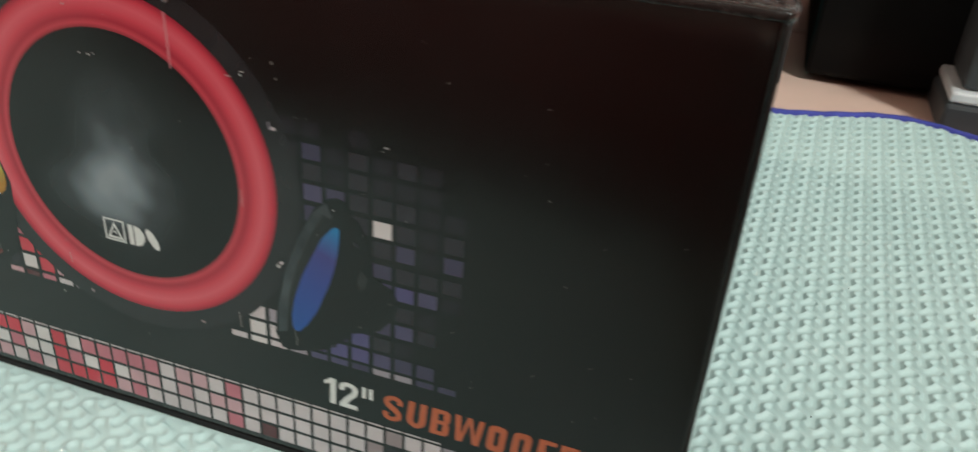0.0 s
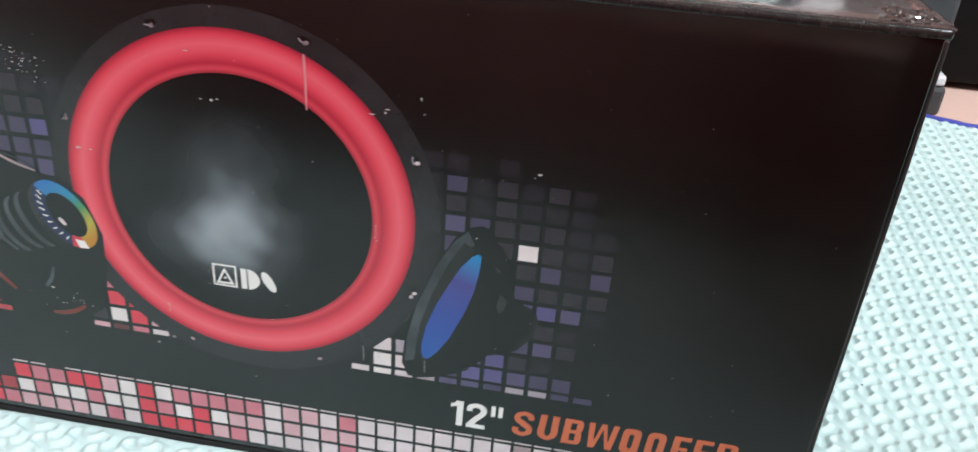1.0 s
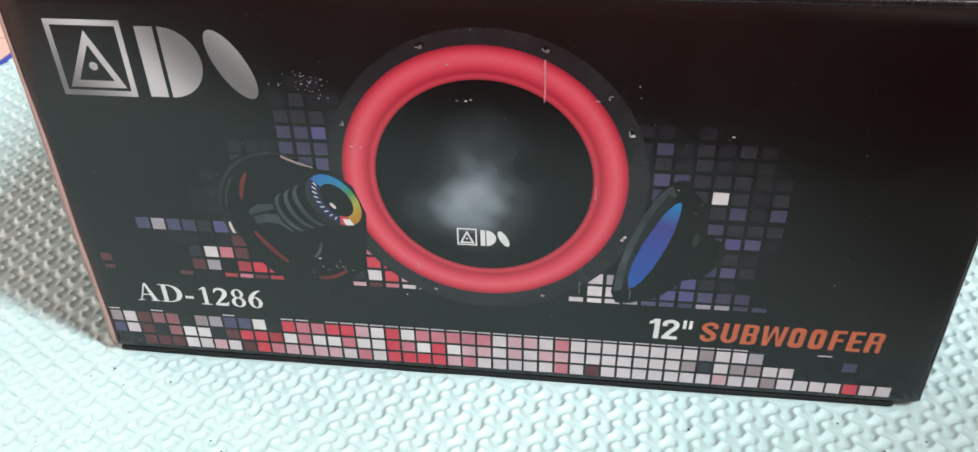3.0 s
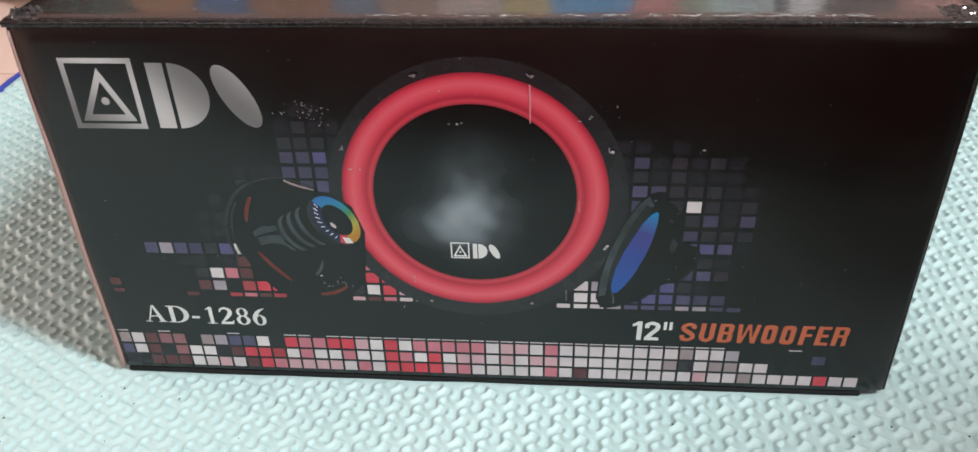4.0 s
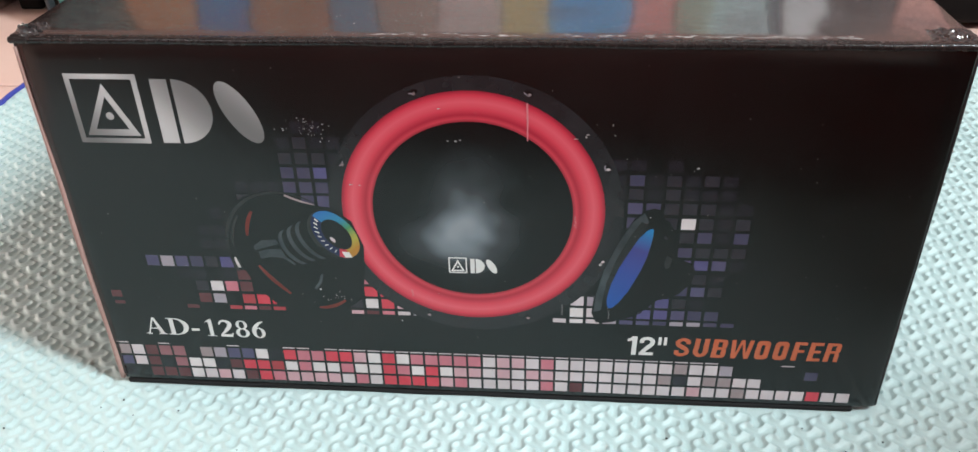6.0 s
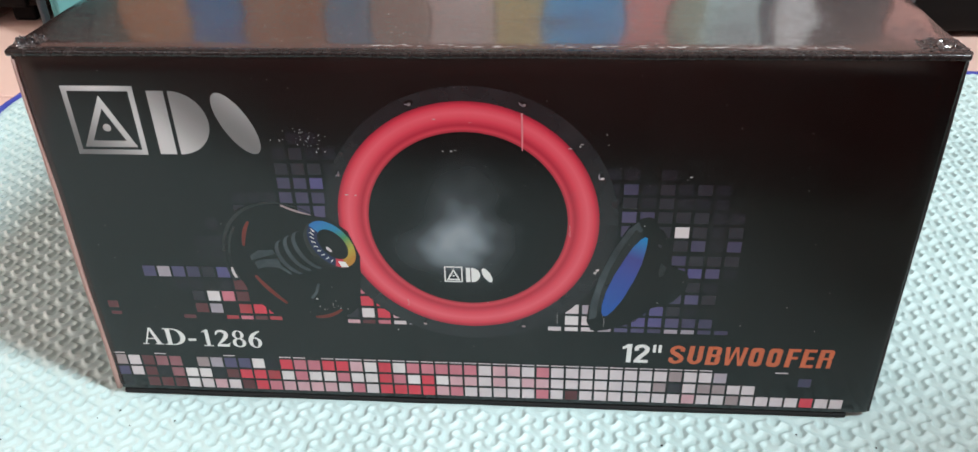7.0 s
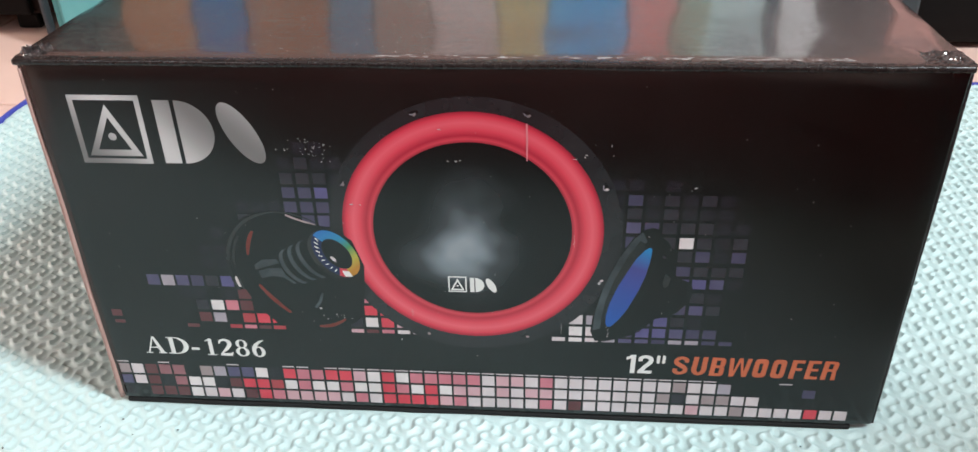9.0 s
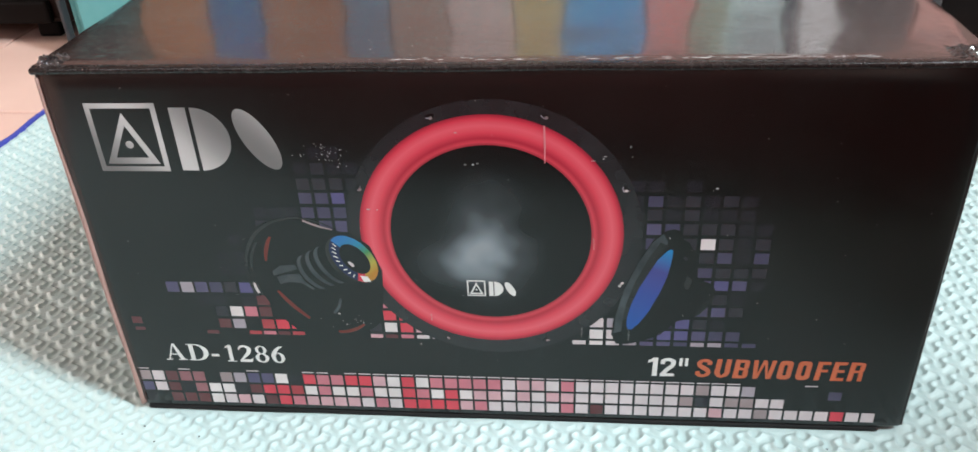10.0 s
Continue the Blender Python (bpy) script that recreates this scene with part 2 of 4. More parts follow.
def block(x0, x1, y0, y1, z0, z1, material, bevel=0.0, name="block", seg=2):
    bm = bmesh.new()
    bmesh.ops.create_cube(bm, size=1, matrix=Matrix.LocRotScale(((x0 + x1) / 2, (y0 + y1) / 2, (z0 + z1) / 2), None, (x1 - x0, y1 - y0, z1 - z0)))
    if bevel:
        bmesh.ops.bevel(bm, geom=bm.edges[:], offset=bevel, segments=seg, affect="EDGES", profile=0.5)
    me = bpy.data.meshes.new(name)
    bm.to_mesh(me)
    bm.free()
    me.materials.append(material)
    return me


def thing(name, label, category, kind="", group=""):
    return tagged(new(name), label, category, group, kind)


def layer_y(n):
    return -0.00002 * n


def poly(pts, n, material, name="print"):
    """A flat printed patch on the front panel, outline in mm (x, z), on ink layer n."""
    return mesh_from(name, [(x / 1000, layer_y(n), z / 1000) for x, z in pts], [list(range(len(pts)))], material)


def ell(cx, cz, a, b, ang, n=64, a0=0.0, a1=360.0):
    c, s = math.cos(radians(ang)), math.sin(radians(ang))
    out = []
    full = a1 - a0 >= 360
    for k in range(n if full else n + 1):
        t = radians(a0 + (a1 - a0) * k / n)
        u, v = a * math.cos(t), b * math.sin(t)
        out.append((cx + u * c - v * s, cz + u * s + v * c))
    return out


def band(outer, inner, n, material, closed=True, name="print"):
    """A flat printed band between two outlines of the same length."""
    k = len(outer)
    vs = [(x / 1000, layer_y(n), z / 1000) for x, z in outer + inner]
    fs = [(i, (i + 1) % k, k + (i + 1) % k, k + i) for i in range(k if closed else k - 1)]
    return mesh_from(name, vs, fs, material)


# ---- floor, mat, room ----
FLOOR_Z = -0.014
X0, X1, Y0, Y1, H = -1.6, 2.0, -1.6, 1.3, 3.0

floor = tagged(new("floor", block(X0 - 0.1, X1 + 0.1, Y0 - 0.1, Y1 + 0.1, FLOOR_Z - 0.12, FLOOR_Z - 0.003, GROUT)), "floor of glossy peach ceramic tiles with narrow joints", "floor", kind="structure")


def wall(name, x0, x1, y0, y1, material, hole=None):
    """A wall with thickness; hole (axis, a0, a1, z0, z1) is an opening through it."""
    if not hole:
        me = block(x0, x1, y0, y1, FLOOR_Z, H, material)
    else:
        bm = bmesh.new()
        ax, a0, a1, z0, z1 = hole
        lo, hi = (y0, y1) if ax == "y" else (x0, x1)
        for c0, c1, d0, d1 in ((lo, a0, FLOOR_Z, H), (a1, hi, FLOOR_Z, H), (a0, a1, FLOOR_Z, z0), (a0, a1, z1, H)):
            xa, xb, ya, yb = (x0, x1, c0, c1) if ax == "y" else (c0, c1, y0, y1)
            bmesh.ops.create_cube(bm, size=1, matrix=Matrix.LocRotScale(((xa + xb) / 2, (ya + yb) / 2, (d0 + d1) / 2), None, (xb - xa, yb - ya, d1 - d0)))
        me = bpy.data.meshes.new(name)
        bm.to_mesh(me)
        bm.free()
        me.materials.append(material)
    return tagged(new(name, me), "plain reddish plastered room wall", "wall", kind="structure")


wall("wall_north", X0, X1, Y1, Y1 + 0.12, WALL)
wall("wall_south", X0, X1, Y0 - 0.12, Y0, WALL, ("x", FILL_WIN_S[0] - 0.5, FILL_WIN_S[0] + 0.5, FILL_WIN_S[2] - 0.45, FILL_WIN_S[2] + 0.45))
wall("wall_west", X0 - 0.12, X0, Y0 - 0.12, Y1 + 0.12, WALL, ("y", FILL_WIN_W[1] - 0.35, FILL_WIN_W[1] + 0.35, FILL_WIN_W[2] - 0.35, FILL_WIN_W[2] + 0.35))
wall("wall_east", X1, X1 + 0.12, Y0 - 0.12, Y1 + 0.12, WALL, ("y", WIN[1] - 0.35, WIN[1] + 0.35, WIN[2] - 0.5, WIN[2] + 0.5))
tagged(new("ceiling", block(X0 - 0.12, X1 + 0.12, Y0 - 0.12, Y1 + 0.12, H, H + 0.1, CEIL)), "plain painted ceiling", "ceiling", kind="structure")
# the south and west windows are made up to house the fill lamps
for name, ax, at, off, hw, hh, tone in (("window_1", "y", WIN, X1 + 0.03, 0.35, 0.5, "cool"), ("fill_window_south", "x", FILL_WIN_S, Y0 - 0.09, 0.5, 0.45, "added warm fill"), ("fill_window_west", "y", FILL_WIN_W, X0 - 0.09, 0.35, 0.35, "added warm fill")):
    window = tagged(new(name), "unseen white framed window letting in " + tone + " daylight", "window", kind="structure")
    mid = at[1] if ax == "y" else at[0]
    for a, b, c, d in ((-hw, 0.04 - hw, -hh, hh), (hw - 0.04, hw, -hh, hh), (0.04 - hw, hw - 0.04, -hh, 0.04 - hh), (0.04 - hw, hw - 0.04, hh - 0.04, hh)):
        span = (off, off + 0.06, mid + a, mid + b) if ax == "y" else (mid + a, mid + b, off, off + 0.06)
        put("window_frame", block(*span, at[2] + c, at[2] + d, WHITE_FRAME, 0.004), window)
# made-up lamp body that goes with the ambient fill from above
lamp_fix = thing("fill_ceiling_lamp", "unseen round white flush ceiling lamp added for fill", "lamp")
bm = bmesh.new()
bmesh.ops.create_cone(bm, cap_ends=True, segments=48, radius1=0.42, radius2=0.46, depth=0.02, matrix=Matrix.Translation((LAMP[0], LAMP[1], H - 0.01)))
me = bpy.data.meshes.new("diffuser")
bm.to_mesh(me)
bm.free()
me.materials.append(GLOW)
put("diffuser", me, lamp_fix)

# mat: one foam sheet with a pressed relief of twisted three-armed studs
PITCH = 0.01175
LATTICE_TURN, STUD_X, STUD_Y = -2.5, 0.1654, -0.0222
ARMS, ARM = (23, 143, 263), 0.56
MAT_X0, MAT_X1, MAT_Y0 = -0.243, 1.05, -0.75


def mat_edge(x):
    """Far edge of the mat, gently wavy."""
    return 0.405 + 0.038 * np.exp(-((x - 0.44) / 0.07) ** 2) + 0.0012 * np.sin(x * 60.0)


def stud_height(x, y):
    """Relief between 0 (hollow) and 1 (ridge): ridges round interlocking three-armed hollows on a triangular lattice."""
    ca, sa = math.cos(radians(LATTICE_TURN)), math.sin(radians(LATTICE_TURN))
    x, y = x - STUD_X, y - STUD_Y
    x, y = x * ca + y * sa, y * ca - x * sa
    ax, ay = PITCH * math.cos(radians(30)), PITCH * 0.5
    i = np.round(x / ax)
    q1, q2, q3 = (np.full_like(x, 9.0) for _ in range(3))
    for di in (-1, 0, 1):
        ii = i + di
        j = np.round((y - ii * ay) / PITCH)
        for dj in (-1, 0, 1):
            px, py = (x - ii * ax) / PITCH, (y - ii * ay) / PITCH - (j + dj)
            q = np.full_like(x, 9.0)
            for turn in ARMS:           # distance to the three arms, in pitches
                ca, sa = math.cos(radians(turn)), math.sin(radians(turn))
                along = np.clip(px * ca + py * sa, 0, ARM)
                q = np.minimum(q, np.hypot(px - along * ca, py - along * sa))
            q3 = np.minimum(q3, np.maximum(q, q2))
            q2 = np.minimum(q2, np.maximum(q, q1))
            q1 = np.minimum(q1, q)
    g = np.clip((q2 - q1) / 0.28, 0, 1)
    ridge = 1 - g * g * (3 - 2 * g)
    return ridge * (0.78 + 0.5 * np.exp(-((q3 - q1) / 0.20) ** 2))     # ridges swell where three meet


def axis(lo, hi, d0, d1, fine, coarse):
    a = np.arange(lo, d0, coarse)
    b = np.arange(d0, d1, fine)
    c = np.arange(d1, hi, coarse)
    return np.concatenate([a, b, c, [hi]])


gx, gv = axis(MAT_X0, MAT_X1, -0.243, 0.56, 0.00068, 0.02), axis(0.0, 1.0, 0.517, 0.9999, 0.00066, 0.02)
gx, gv = np.unique(gx), np.unique(gv)
XX, VV = np.meshgrid(gx, gv, indexing="ij")
YY = MAT_Y0 + VV * (mat_edge(XX) - MAT_Y0)
hgt = stud_height(XX, YY)
gap = np.hypot(np.maximum(np.maximum(-0.003 - XX, XX - 0.3415), 0), np.maximum(np.maximum(-YY, YY - 0.335), 0))   # foam pressed flat under the carton
press = np.clip((gap - 0.0005) / 0.004, 0, 1)
hgt = 0.40 + (hgt - 0.40) * press
edge = np.minimum(np.minimum((mat_edge(XX) - YY) / 0.004, (XX - MAT_X0) / 0.004), 1)
ZZ = -0.0049 + 0.0017 * hgt * np.clip(edge, 0, 1) + 0.0007 * np.sin(XX * 17 + 1) * np.sin(YY * 13) - 0.0005
nx, ny = XX.shape
idx = np.arange(nx * ny).reshape(nx, ny)
quads = np.stack([idx[:-1, :-1], idx[1:, :-1], idx[1:, 1:], idx[:-1, 1:]], -1).reshape(-1, 4)
me = bpy.data.meshes.new("foam_sheet")
me.vertices.add(nx * ny)
me.vertices.foreach_set("co", np.stack([XX, YY, ZZ], -1).astype(np.float32).ravel())
me.loops.add(quads.size)
me.loops.foreach_set("vertex_index", quads.ravel().astype(np.int32))
me.polygons.add(len(quads))
me.polygons.foreach_set("loop_start", (np.arange(len(quads)) * 4).astype(np.int32))
me.polygons.foreach_set("use_smooth", np.ones(len(quads), bool))
me.update(calc_edges=True)
me.materials.append(FOAM)
play_mat = thing("play_mat", "mint green foam mat with embossed studs and blue hem", "mat")
put("foam_sheet", me, play_mat)
put("foam_base", block(MAT_X0 + 0.001, MAT_X1 - 0.001, MAT_Y0 + 0.001, 0.400, FLOOR_Z + 0.0002, -0.0085, FOAM), play_mat)


def hem(points, half, z_top, material, name):
    """A rounded strip that follows a line on the ground."""
    vs, fs = [], []
    prof = [(-half, FLOOR_Z + 0.001), (-half, z_top - 0.001), (-half * 0.6, z_top), (half * 0.6, z_top), (half, z_top - 0.001), (half, FLOOR_Z + 0.001)]
    for k, p in enumerate(points):
        q = points[min(k + 1, len(points) - 1)] - points[max(k - 1, 0)]
        nrm = Vector((-q.y, q.x)).normalized()
        w = 1 + 0.12 * math.sin(k * 1.7) + 0.08 * math.sin(k * 0.6)
        for a, z in prof:
            vs.append((p.x + nrm.x * a * w, p.y + nrm.y * a * w, z + 0.0002 * math.sin(k * 0.9)))
    m = len(prof)
    for k in range(len(points) - 1):
        for j in range(m - 1):
            fs.append((k * m + j, k * m + j + 1, (k + 1) * m + j + 1, (k + 1) * m + j))
    return mesh_from(name, vs, fs, material, True)


xs = np.linspace(MAT_X0, MAT_X1, 400)
put("far_hem", hem([Vector((x, float(mat_edge(x)))) for x in xs], 0.0021, -0.0028, BLUE_RIM, "far_hem"), play_mat, "dark blue hem")
put("side_hem", hem([Vector((MAT_X0 - 0.001 + 0.001 * math.sin(k * 0.7), y)) for k, y in enumerate(np.linspace(MAT_Y0, float(mat_edge(MAT_X0)), 200))], 0.0021, -0.0028, BLUE_RIM, "side_hem"), play_mat, "dark blue hem")

# ---- the carton ----
W, HB, D = 0.340, 0.163, 0.335
carton = thing("speaker_carton", "black glossy printed subwoofer carton with worn kraft edges on the mat", "box")


def soft_panel(x0, x1, y0, y1, z0, z1, material, name, bev=0.0012, wob=0.0004, seed=1):
    """A board with rounded and slightly uneven edges."""
    bm = bmesh.new()
    bmesh.ops.create_cube(bm, size=1, matrix=Matrix.LocRotScale(((x0 + x1) / 2, (y0 + y1) / 2, (z0 + z1) / 2), None, (x1 - x0, y1 - y0, z1 - z0)))
    sp = [(x1 - x0, 0), (y1 - y0, 1), (z1 - z0, 2)]
    for size, ax in sp:
        if size > 0.02:
            es = [e for e in bm.edges if abs((e.verts[0].co - e.verts[1].co)[ax]) > size * 0.9]
            bmesh.ops.subdivide_edges(bm, edges=es, cuts=int(size / 0.008), use_grid_fill=True)
    sharp = [e for e in bm.edges if e.is_manifold and e.calc_face_angle(0) > 0.5]
    bmesh.ops.bevel(bm, geom=sharp, offset=bev, segments=3, affect="EDGES", profile=0.5)
    for v in bm.verts:
        n3 = noise.noise_vector(v.co * 35 + Vector((seed, 0, 0)))
        v.co += n3 * wob
    me = bpy.data.meshes.new(name)
    bm.to_mesh(me)
    bm.free()
    me.materials.append(material)
    me.polygons.foreach_set("use_smooth", [True] * len(me.polygons))
    return me


front_me = soft_panel(0.0, W, 0.0, 0.003, -0.002, HB, BLACK, "front_panel", 0.0011, 0.0)
for v in front_me.vertices:         # soft crease along the edge, where the board turns back a little
    v.co.y += 0.07 * max(0.0, v.co.x - (W - 0.0105)) * (1 + 0.4 * math.sin(v.co.z * 60))
front = put("front_panel", front_me, carton)
put("back_panel", soft_panel(0.0, W, D - 0.003, D, -0.002, HB - 0.001, SIDE_BLACK, "back_panel"), carton)
put("side_panel", soft_panel(-0.0025, 0.0, 0.0012, D, -0.002, HB - 0.002, SIDE_BLACK, "side_panel", 0.0009, 0.0006, 4), carton)
bead = bmesh.new()
rings = []
for k in range(41):                 # bare rolled board along the upright edge
    z = -0.0015 + (HB - 0.0015) * k / 40
    r = (0.00125 - 0.0005 * min(1, max(0, (z - 0.10) / 0.04))) * (1 + 0.12 * math.sin(k * 0.55) * math.sin(k * 0.21 + 1))
    cx0, cy0 = -0.0012 + 0.0003 * math.sin(k * 0.31), 0.0006
    rings.append([bead.verts.new((cx0 + r * math.cos(a * math.pi / 6), cy0 + r * math.sin(a * math.pi / 6), z)) for a in range(12)])
for lo, hi in zip(rings, rings[1:]):
    for a in range(12):
        bead.faces.new((lo[a], lo[(a + 1) % 12], hi[(a + 1) % 12], hi[a])).smooth = True
bead.faces.new(rings[0][::-1])
bead.faces.new(rings[-1])
bead_me = bpy.data.meshes.new("board_edge")
bead.to_mesh(bead_me)
bead.free()
bead_me.materials.append(KRAFT)
put("board_edge", bead_me, carton, "kraft coloured board edge")
put("side_panel", soft_panel(W, W + 0.0012, 0.0018, D, -0.002, HB - 0.002, SIDE_BLACK, "side_panel", 0.0004, 0.0003, 7), carton)
# board coloured with the shadow under the carton's front edge
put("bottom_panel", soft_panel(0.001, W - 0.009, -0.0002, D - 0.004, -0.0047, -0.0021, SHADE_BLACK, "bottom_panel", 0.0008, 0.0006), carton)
put("top_flap", soft_panel(-0.004, W + 0.0016, 0.0032, D, HB - 0.0022, HB + 0.0008, GLOSS_TOP, "top_flap", 0.0011, 0.0005, 9), carton, "shiny laminated lid flap")
put("fold_edge", soft_panel(-0.0035, W + 0.0012, -0.0003, 0.0040, HB - 0.0016, HB + 0.0010, FOLD, "fold_edge", 0.0010, 0.0004, 12), carton, "rounded lid fold")


def crumple(x0, x1, y0, y1, high, seed, n=30):
    """A film of clear tape with sharp facets that wraps a lid corner."""
    vs, fs = [], []
    for i in range(n):
        for j in range(n):
            u, v = i / (n - 1), j / (n - 1)
            q = Vector((u * 2.2, v * 2.2, seed))
            crease = 0.9 - 1.7 * abs(noise.noise(q)) + 0.8 * (0.6 - 2 * abs(noise.noise(q * 2.7))) + 0.35 * noise.noise(q * 6)
            rim = min(1, 5 * u, 5 * (1 - u), 6 * v, 5 * (1 - v))
            x = x0 + u * (x1 - x0) + 0.0011 * noise.noise(q * 3 + Vector((5, 0, 0)))
            y = y0 + v * (y1 - y0) + 0.0011 * noise.noise(q * 3 + Vector((0, 7, 0)))
            vs.append((x, y, HB + 0.0006 + high * rim * max(0, crease) * 0.7))
    for i in range(n - 1):
        for j in range(n - 1):
            a, b, c, d = i * n + j, (i + 1) * n + j, (i + 1) * n + j + 1, i * n + j + 1
            fs += [(a, b, c), (a, c, d)] if (i * 7 + j * 3 + seed) % 2 else [(a, b, d), (b, c, d)]
    return mesh_from("taped_corner", vs, fs, FILM)


put("taped_corner", crumple(-0.0035, 0.008, 0.003, 0.013, 0.0034, 2), carton, "crumpled shiny tape")
put("taped_corner", crumple(W - 0.015, W + 0.0020, 0.0012, 0.017, 0.0019, 8, 22), carton, "crumpled shiny tape")


# printed artwork
unit_tiles = {}
for key in PAL:
    unit_tiles[key] = mesh_from("mosaic_square", [(0, 0, 0), (1, 0, 0), (1, 0, 1), (0, 0, 1)], [(0, 1, 2, 3)], PAL[key])


def tiles(cells):
    """Printed squares: cells of (x, z, width, height, palette key) in mm."""
    for x, z, w, h, k in cells:
        m = Matrix.LocRotScale(((x + random.uniform(-0.08, 0.08)) / 1000, layer_y(1), (z + random.uniform(-0.06, 0.06)) / 1000), None, (w / 1000, 1, h / 1000))
        put("mosaic_square", unit_tiles[k], front, m=m)


STRIP = ("nLroo.nGmmWdRppRRPWRWpppppLPPLpLLLLLLLLnLLG",
         "mLrdoWWdrRRqWpWWpWWRpWRWPPLPLPPLLLLLLLngLnnLL",
         "d.rrrWLPLrRpPPPPLpLRRRRPpLLLLLpLrLLLLLLLPLLnLLLLRLL")
cells = []
for row, (z, h, text) in enumerate(((13.4, 5.5, STRIP[0]), (7.2, 5.0, STRIP[1]), (0.8, 5.2, STRIP[2]))):
    for k, c in enumerate(text):
        if c != ".":
            cells.append((1.4 + 6.42 * k, z, 5.45, h, c))
vs, fs = [], []
for k in (0, 3, 8, 12, 13, *range(15, 42), 46):
    x, b = 1.4 + 6.42 * k, len(vs)
    vs += [((x + u) / 1000, layer_y(1), v / 1000) for u, v in ((0, 19.9), (5.45, 19.9), (5.45, 20.45), (0, 20.45))]
    fs.append((b, b + 1, b + 2, b + 3))
put("mosaic_fringe", mesh_from("mosaic_fringe", vs, fs, PAL["L"]), front)["kind"] = "stuff"
cells.append((307.2, 12.6, 5.4, 4.6, "b"))
tiles(cells)

def rows_of(rows, x0, pitch, w, tilt):
    """Rows of (top, first column, keys, height) on one printed grid."""
    out = []
    for top, k0, text, h in rows:
        for k, c in enumerate(text):
            if c != ".":
                x = x0 + pitch * (k0 + k)
                out.append((x, top + tilt * (k0 + k) - h, w, h, c))
    return out


tiles(rows_of(((118.2, -1, "dd.d", 4.6), (111.8, -1, "dbdgdgd", 4.6), (105.8, -1, "dgdgddd", 4.7), (99.6, -1, "gmbgggdd", 4.9), (93.0, -1, "bbbgWgdg", 5.0), (86.7, 3, "gbdb", 5.0), (79.4, 3, "bggg", 4.5), (73.4, 3, "mBmd", 4.6),
               (66.6, 3, "bgd", 4.8), (60.3, 2, "bbmg", 4.6), (54.0, -3, "LGbmbBgd", 4.7), (48.0, -3, "WLGbBBmbb", 4.7), (42.2, -4, "LWLGmmbGGbb", 2.1)), 226.6, 6.96, 5.5, 0.02))
tiles(rows_of(((131.5, 4, "dd", 4.8), (125.0, 3, "dgdd", 5.0), (118.2, 3, "gggd", 4.9), (111.9, 3, "bbB", 4.8), (105.4, 0, "dddbbb", 4.9), (99.3, 0, "gd..bm", 5.2), (92.8, -2, "d......m", 5.0)), 71.6, 6.55, 5.1, 0.06))
tiles(rows_of(((84.0, 4, "dd", 4.6), (77.5, 4, "dd", 4.8)), 26.4, 6.45, 5.0, 0.05))
tiles(rows_of(((68.6, 0, "mGmbgBW", 5.3), (62.0, 2, "dd.drP", 5.1), (56.0, 3, "gWpr", 5.1), (49.3, 3, "rG.qRR", 4.9), (43.0, 2, "r..qprq", 1.9)), 26.4, 6.45, 5.4, 0.05))
tiles(rows_of(((61.8, 1, "p", 4.9), (55.5, 1, "RR", 5.0), (49.2, 0, "gWRP", 4.9), (42.9, 0, "PrpLG", 1.9)), 112.3, 6.72, 5.3, 0.02))
tiles([(6.2, 46.0, 4.6, 3.6, "r"), (6.7, 42.2, 4.6, 1.8, "r")])

cx, cz = RC * 1000, RZ * 1000
woofer = put("printed_woofer", poly(ell(cx + 1.0, cz - 0.3, 58.2, 58.2, 0, 128), 2, GASKET), front, "printed large woofer with red surround")
put("surround", band(ell(cx, cz, 52, 52, 0, 128), ell(cx, cz, 39.6, 39.6, 0, 128), 4, RED), woofer, "red surround ring")
put("cone", poly(ell(cx, cz - 0.2, 40, 40, 0, 128), 3, CONE), woofer, "black cone with grey sheen")
for k in range(8):
    a = radians(22.5 + 45 * k)
    bx, bz = cx + 0.8 + 55.2 * math.cos(a), cz + 0.0 + 55.2 * math.sin(a)
    hole = put("screw_hole", poly(ell(bx, bz, 2.0, 1.1, 22.5 + 45 * k + 90, 20), 3, DRIVER), woofer)
    if k < 4:
        put("screw_glint", band(ell(bx - 0.3, bz + 0.1, 1.5, 0.8, 22.5 + 45 * k + 80, 8, 20, 150), ell(bx - 0.3, bz + 0.1, 1.05, 0.4, 22.5 + 45 * k + 80, 8, 20, 150), 4, PAL["G"], False), hole)
    put("screw_head", poly(ell(bx + 0.4, bz - 0.5, 0.8, 0.55, 30 * k, 12), 4, PAL["L" if k in (0, 7) else "n"]), hole)

# small driver seen from the back
drv = put("printed_driver", poly([(64.5, 84.8), (66.6, 91.4), (69.6, 95.2), (74, 98.2), (79, 99.7), (85.8, 100.2), (91.4, 99.6), (98, 96.6), (103, 95), (110, 94), (117, 88), (121, 76), (120, 62),
                                 (118.2, 50), (114, 46), (108, 43.4), (101, 42.2), (94, 41.8), (87.8, 42.4), (80, 45), (75, 50.6), (71.2, 57), (68.0, 64.5), (66.0, 71.4), (64.6, 79)], 5, DRIVER), front, "printed small driver seen from behind")
put("rim", band(ell(91, 70.5, 31.5, 27.0, -62, 40, 120, 262), ell(91.7, 70.5, 30.7, 26.3, -62, 40, 120, 262), 6, DRIVER_RIM, False), drv)
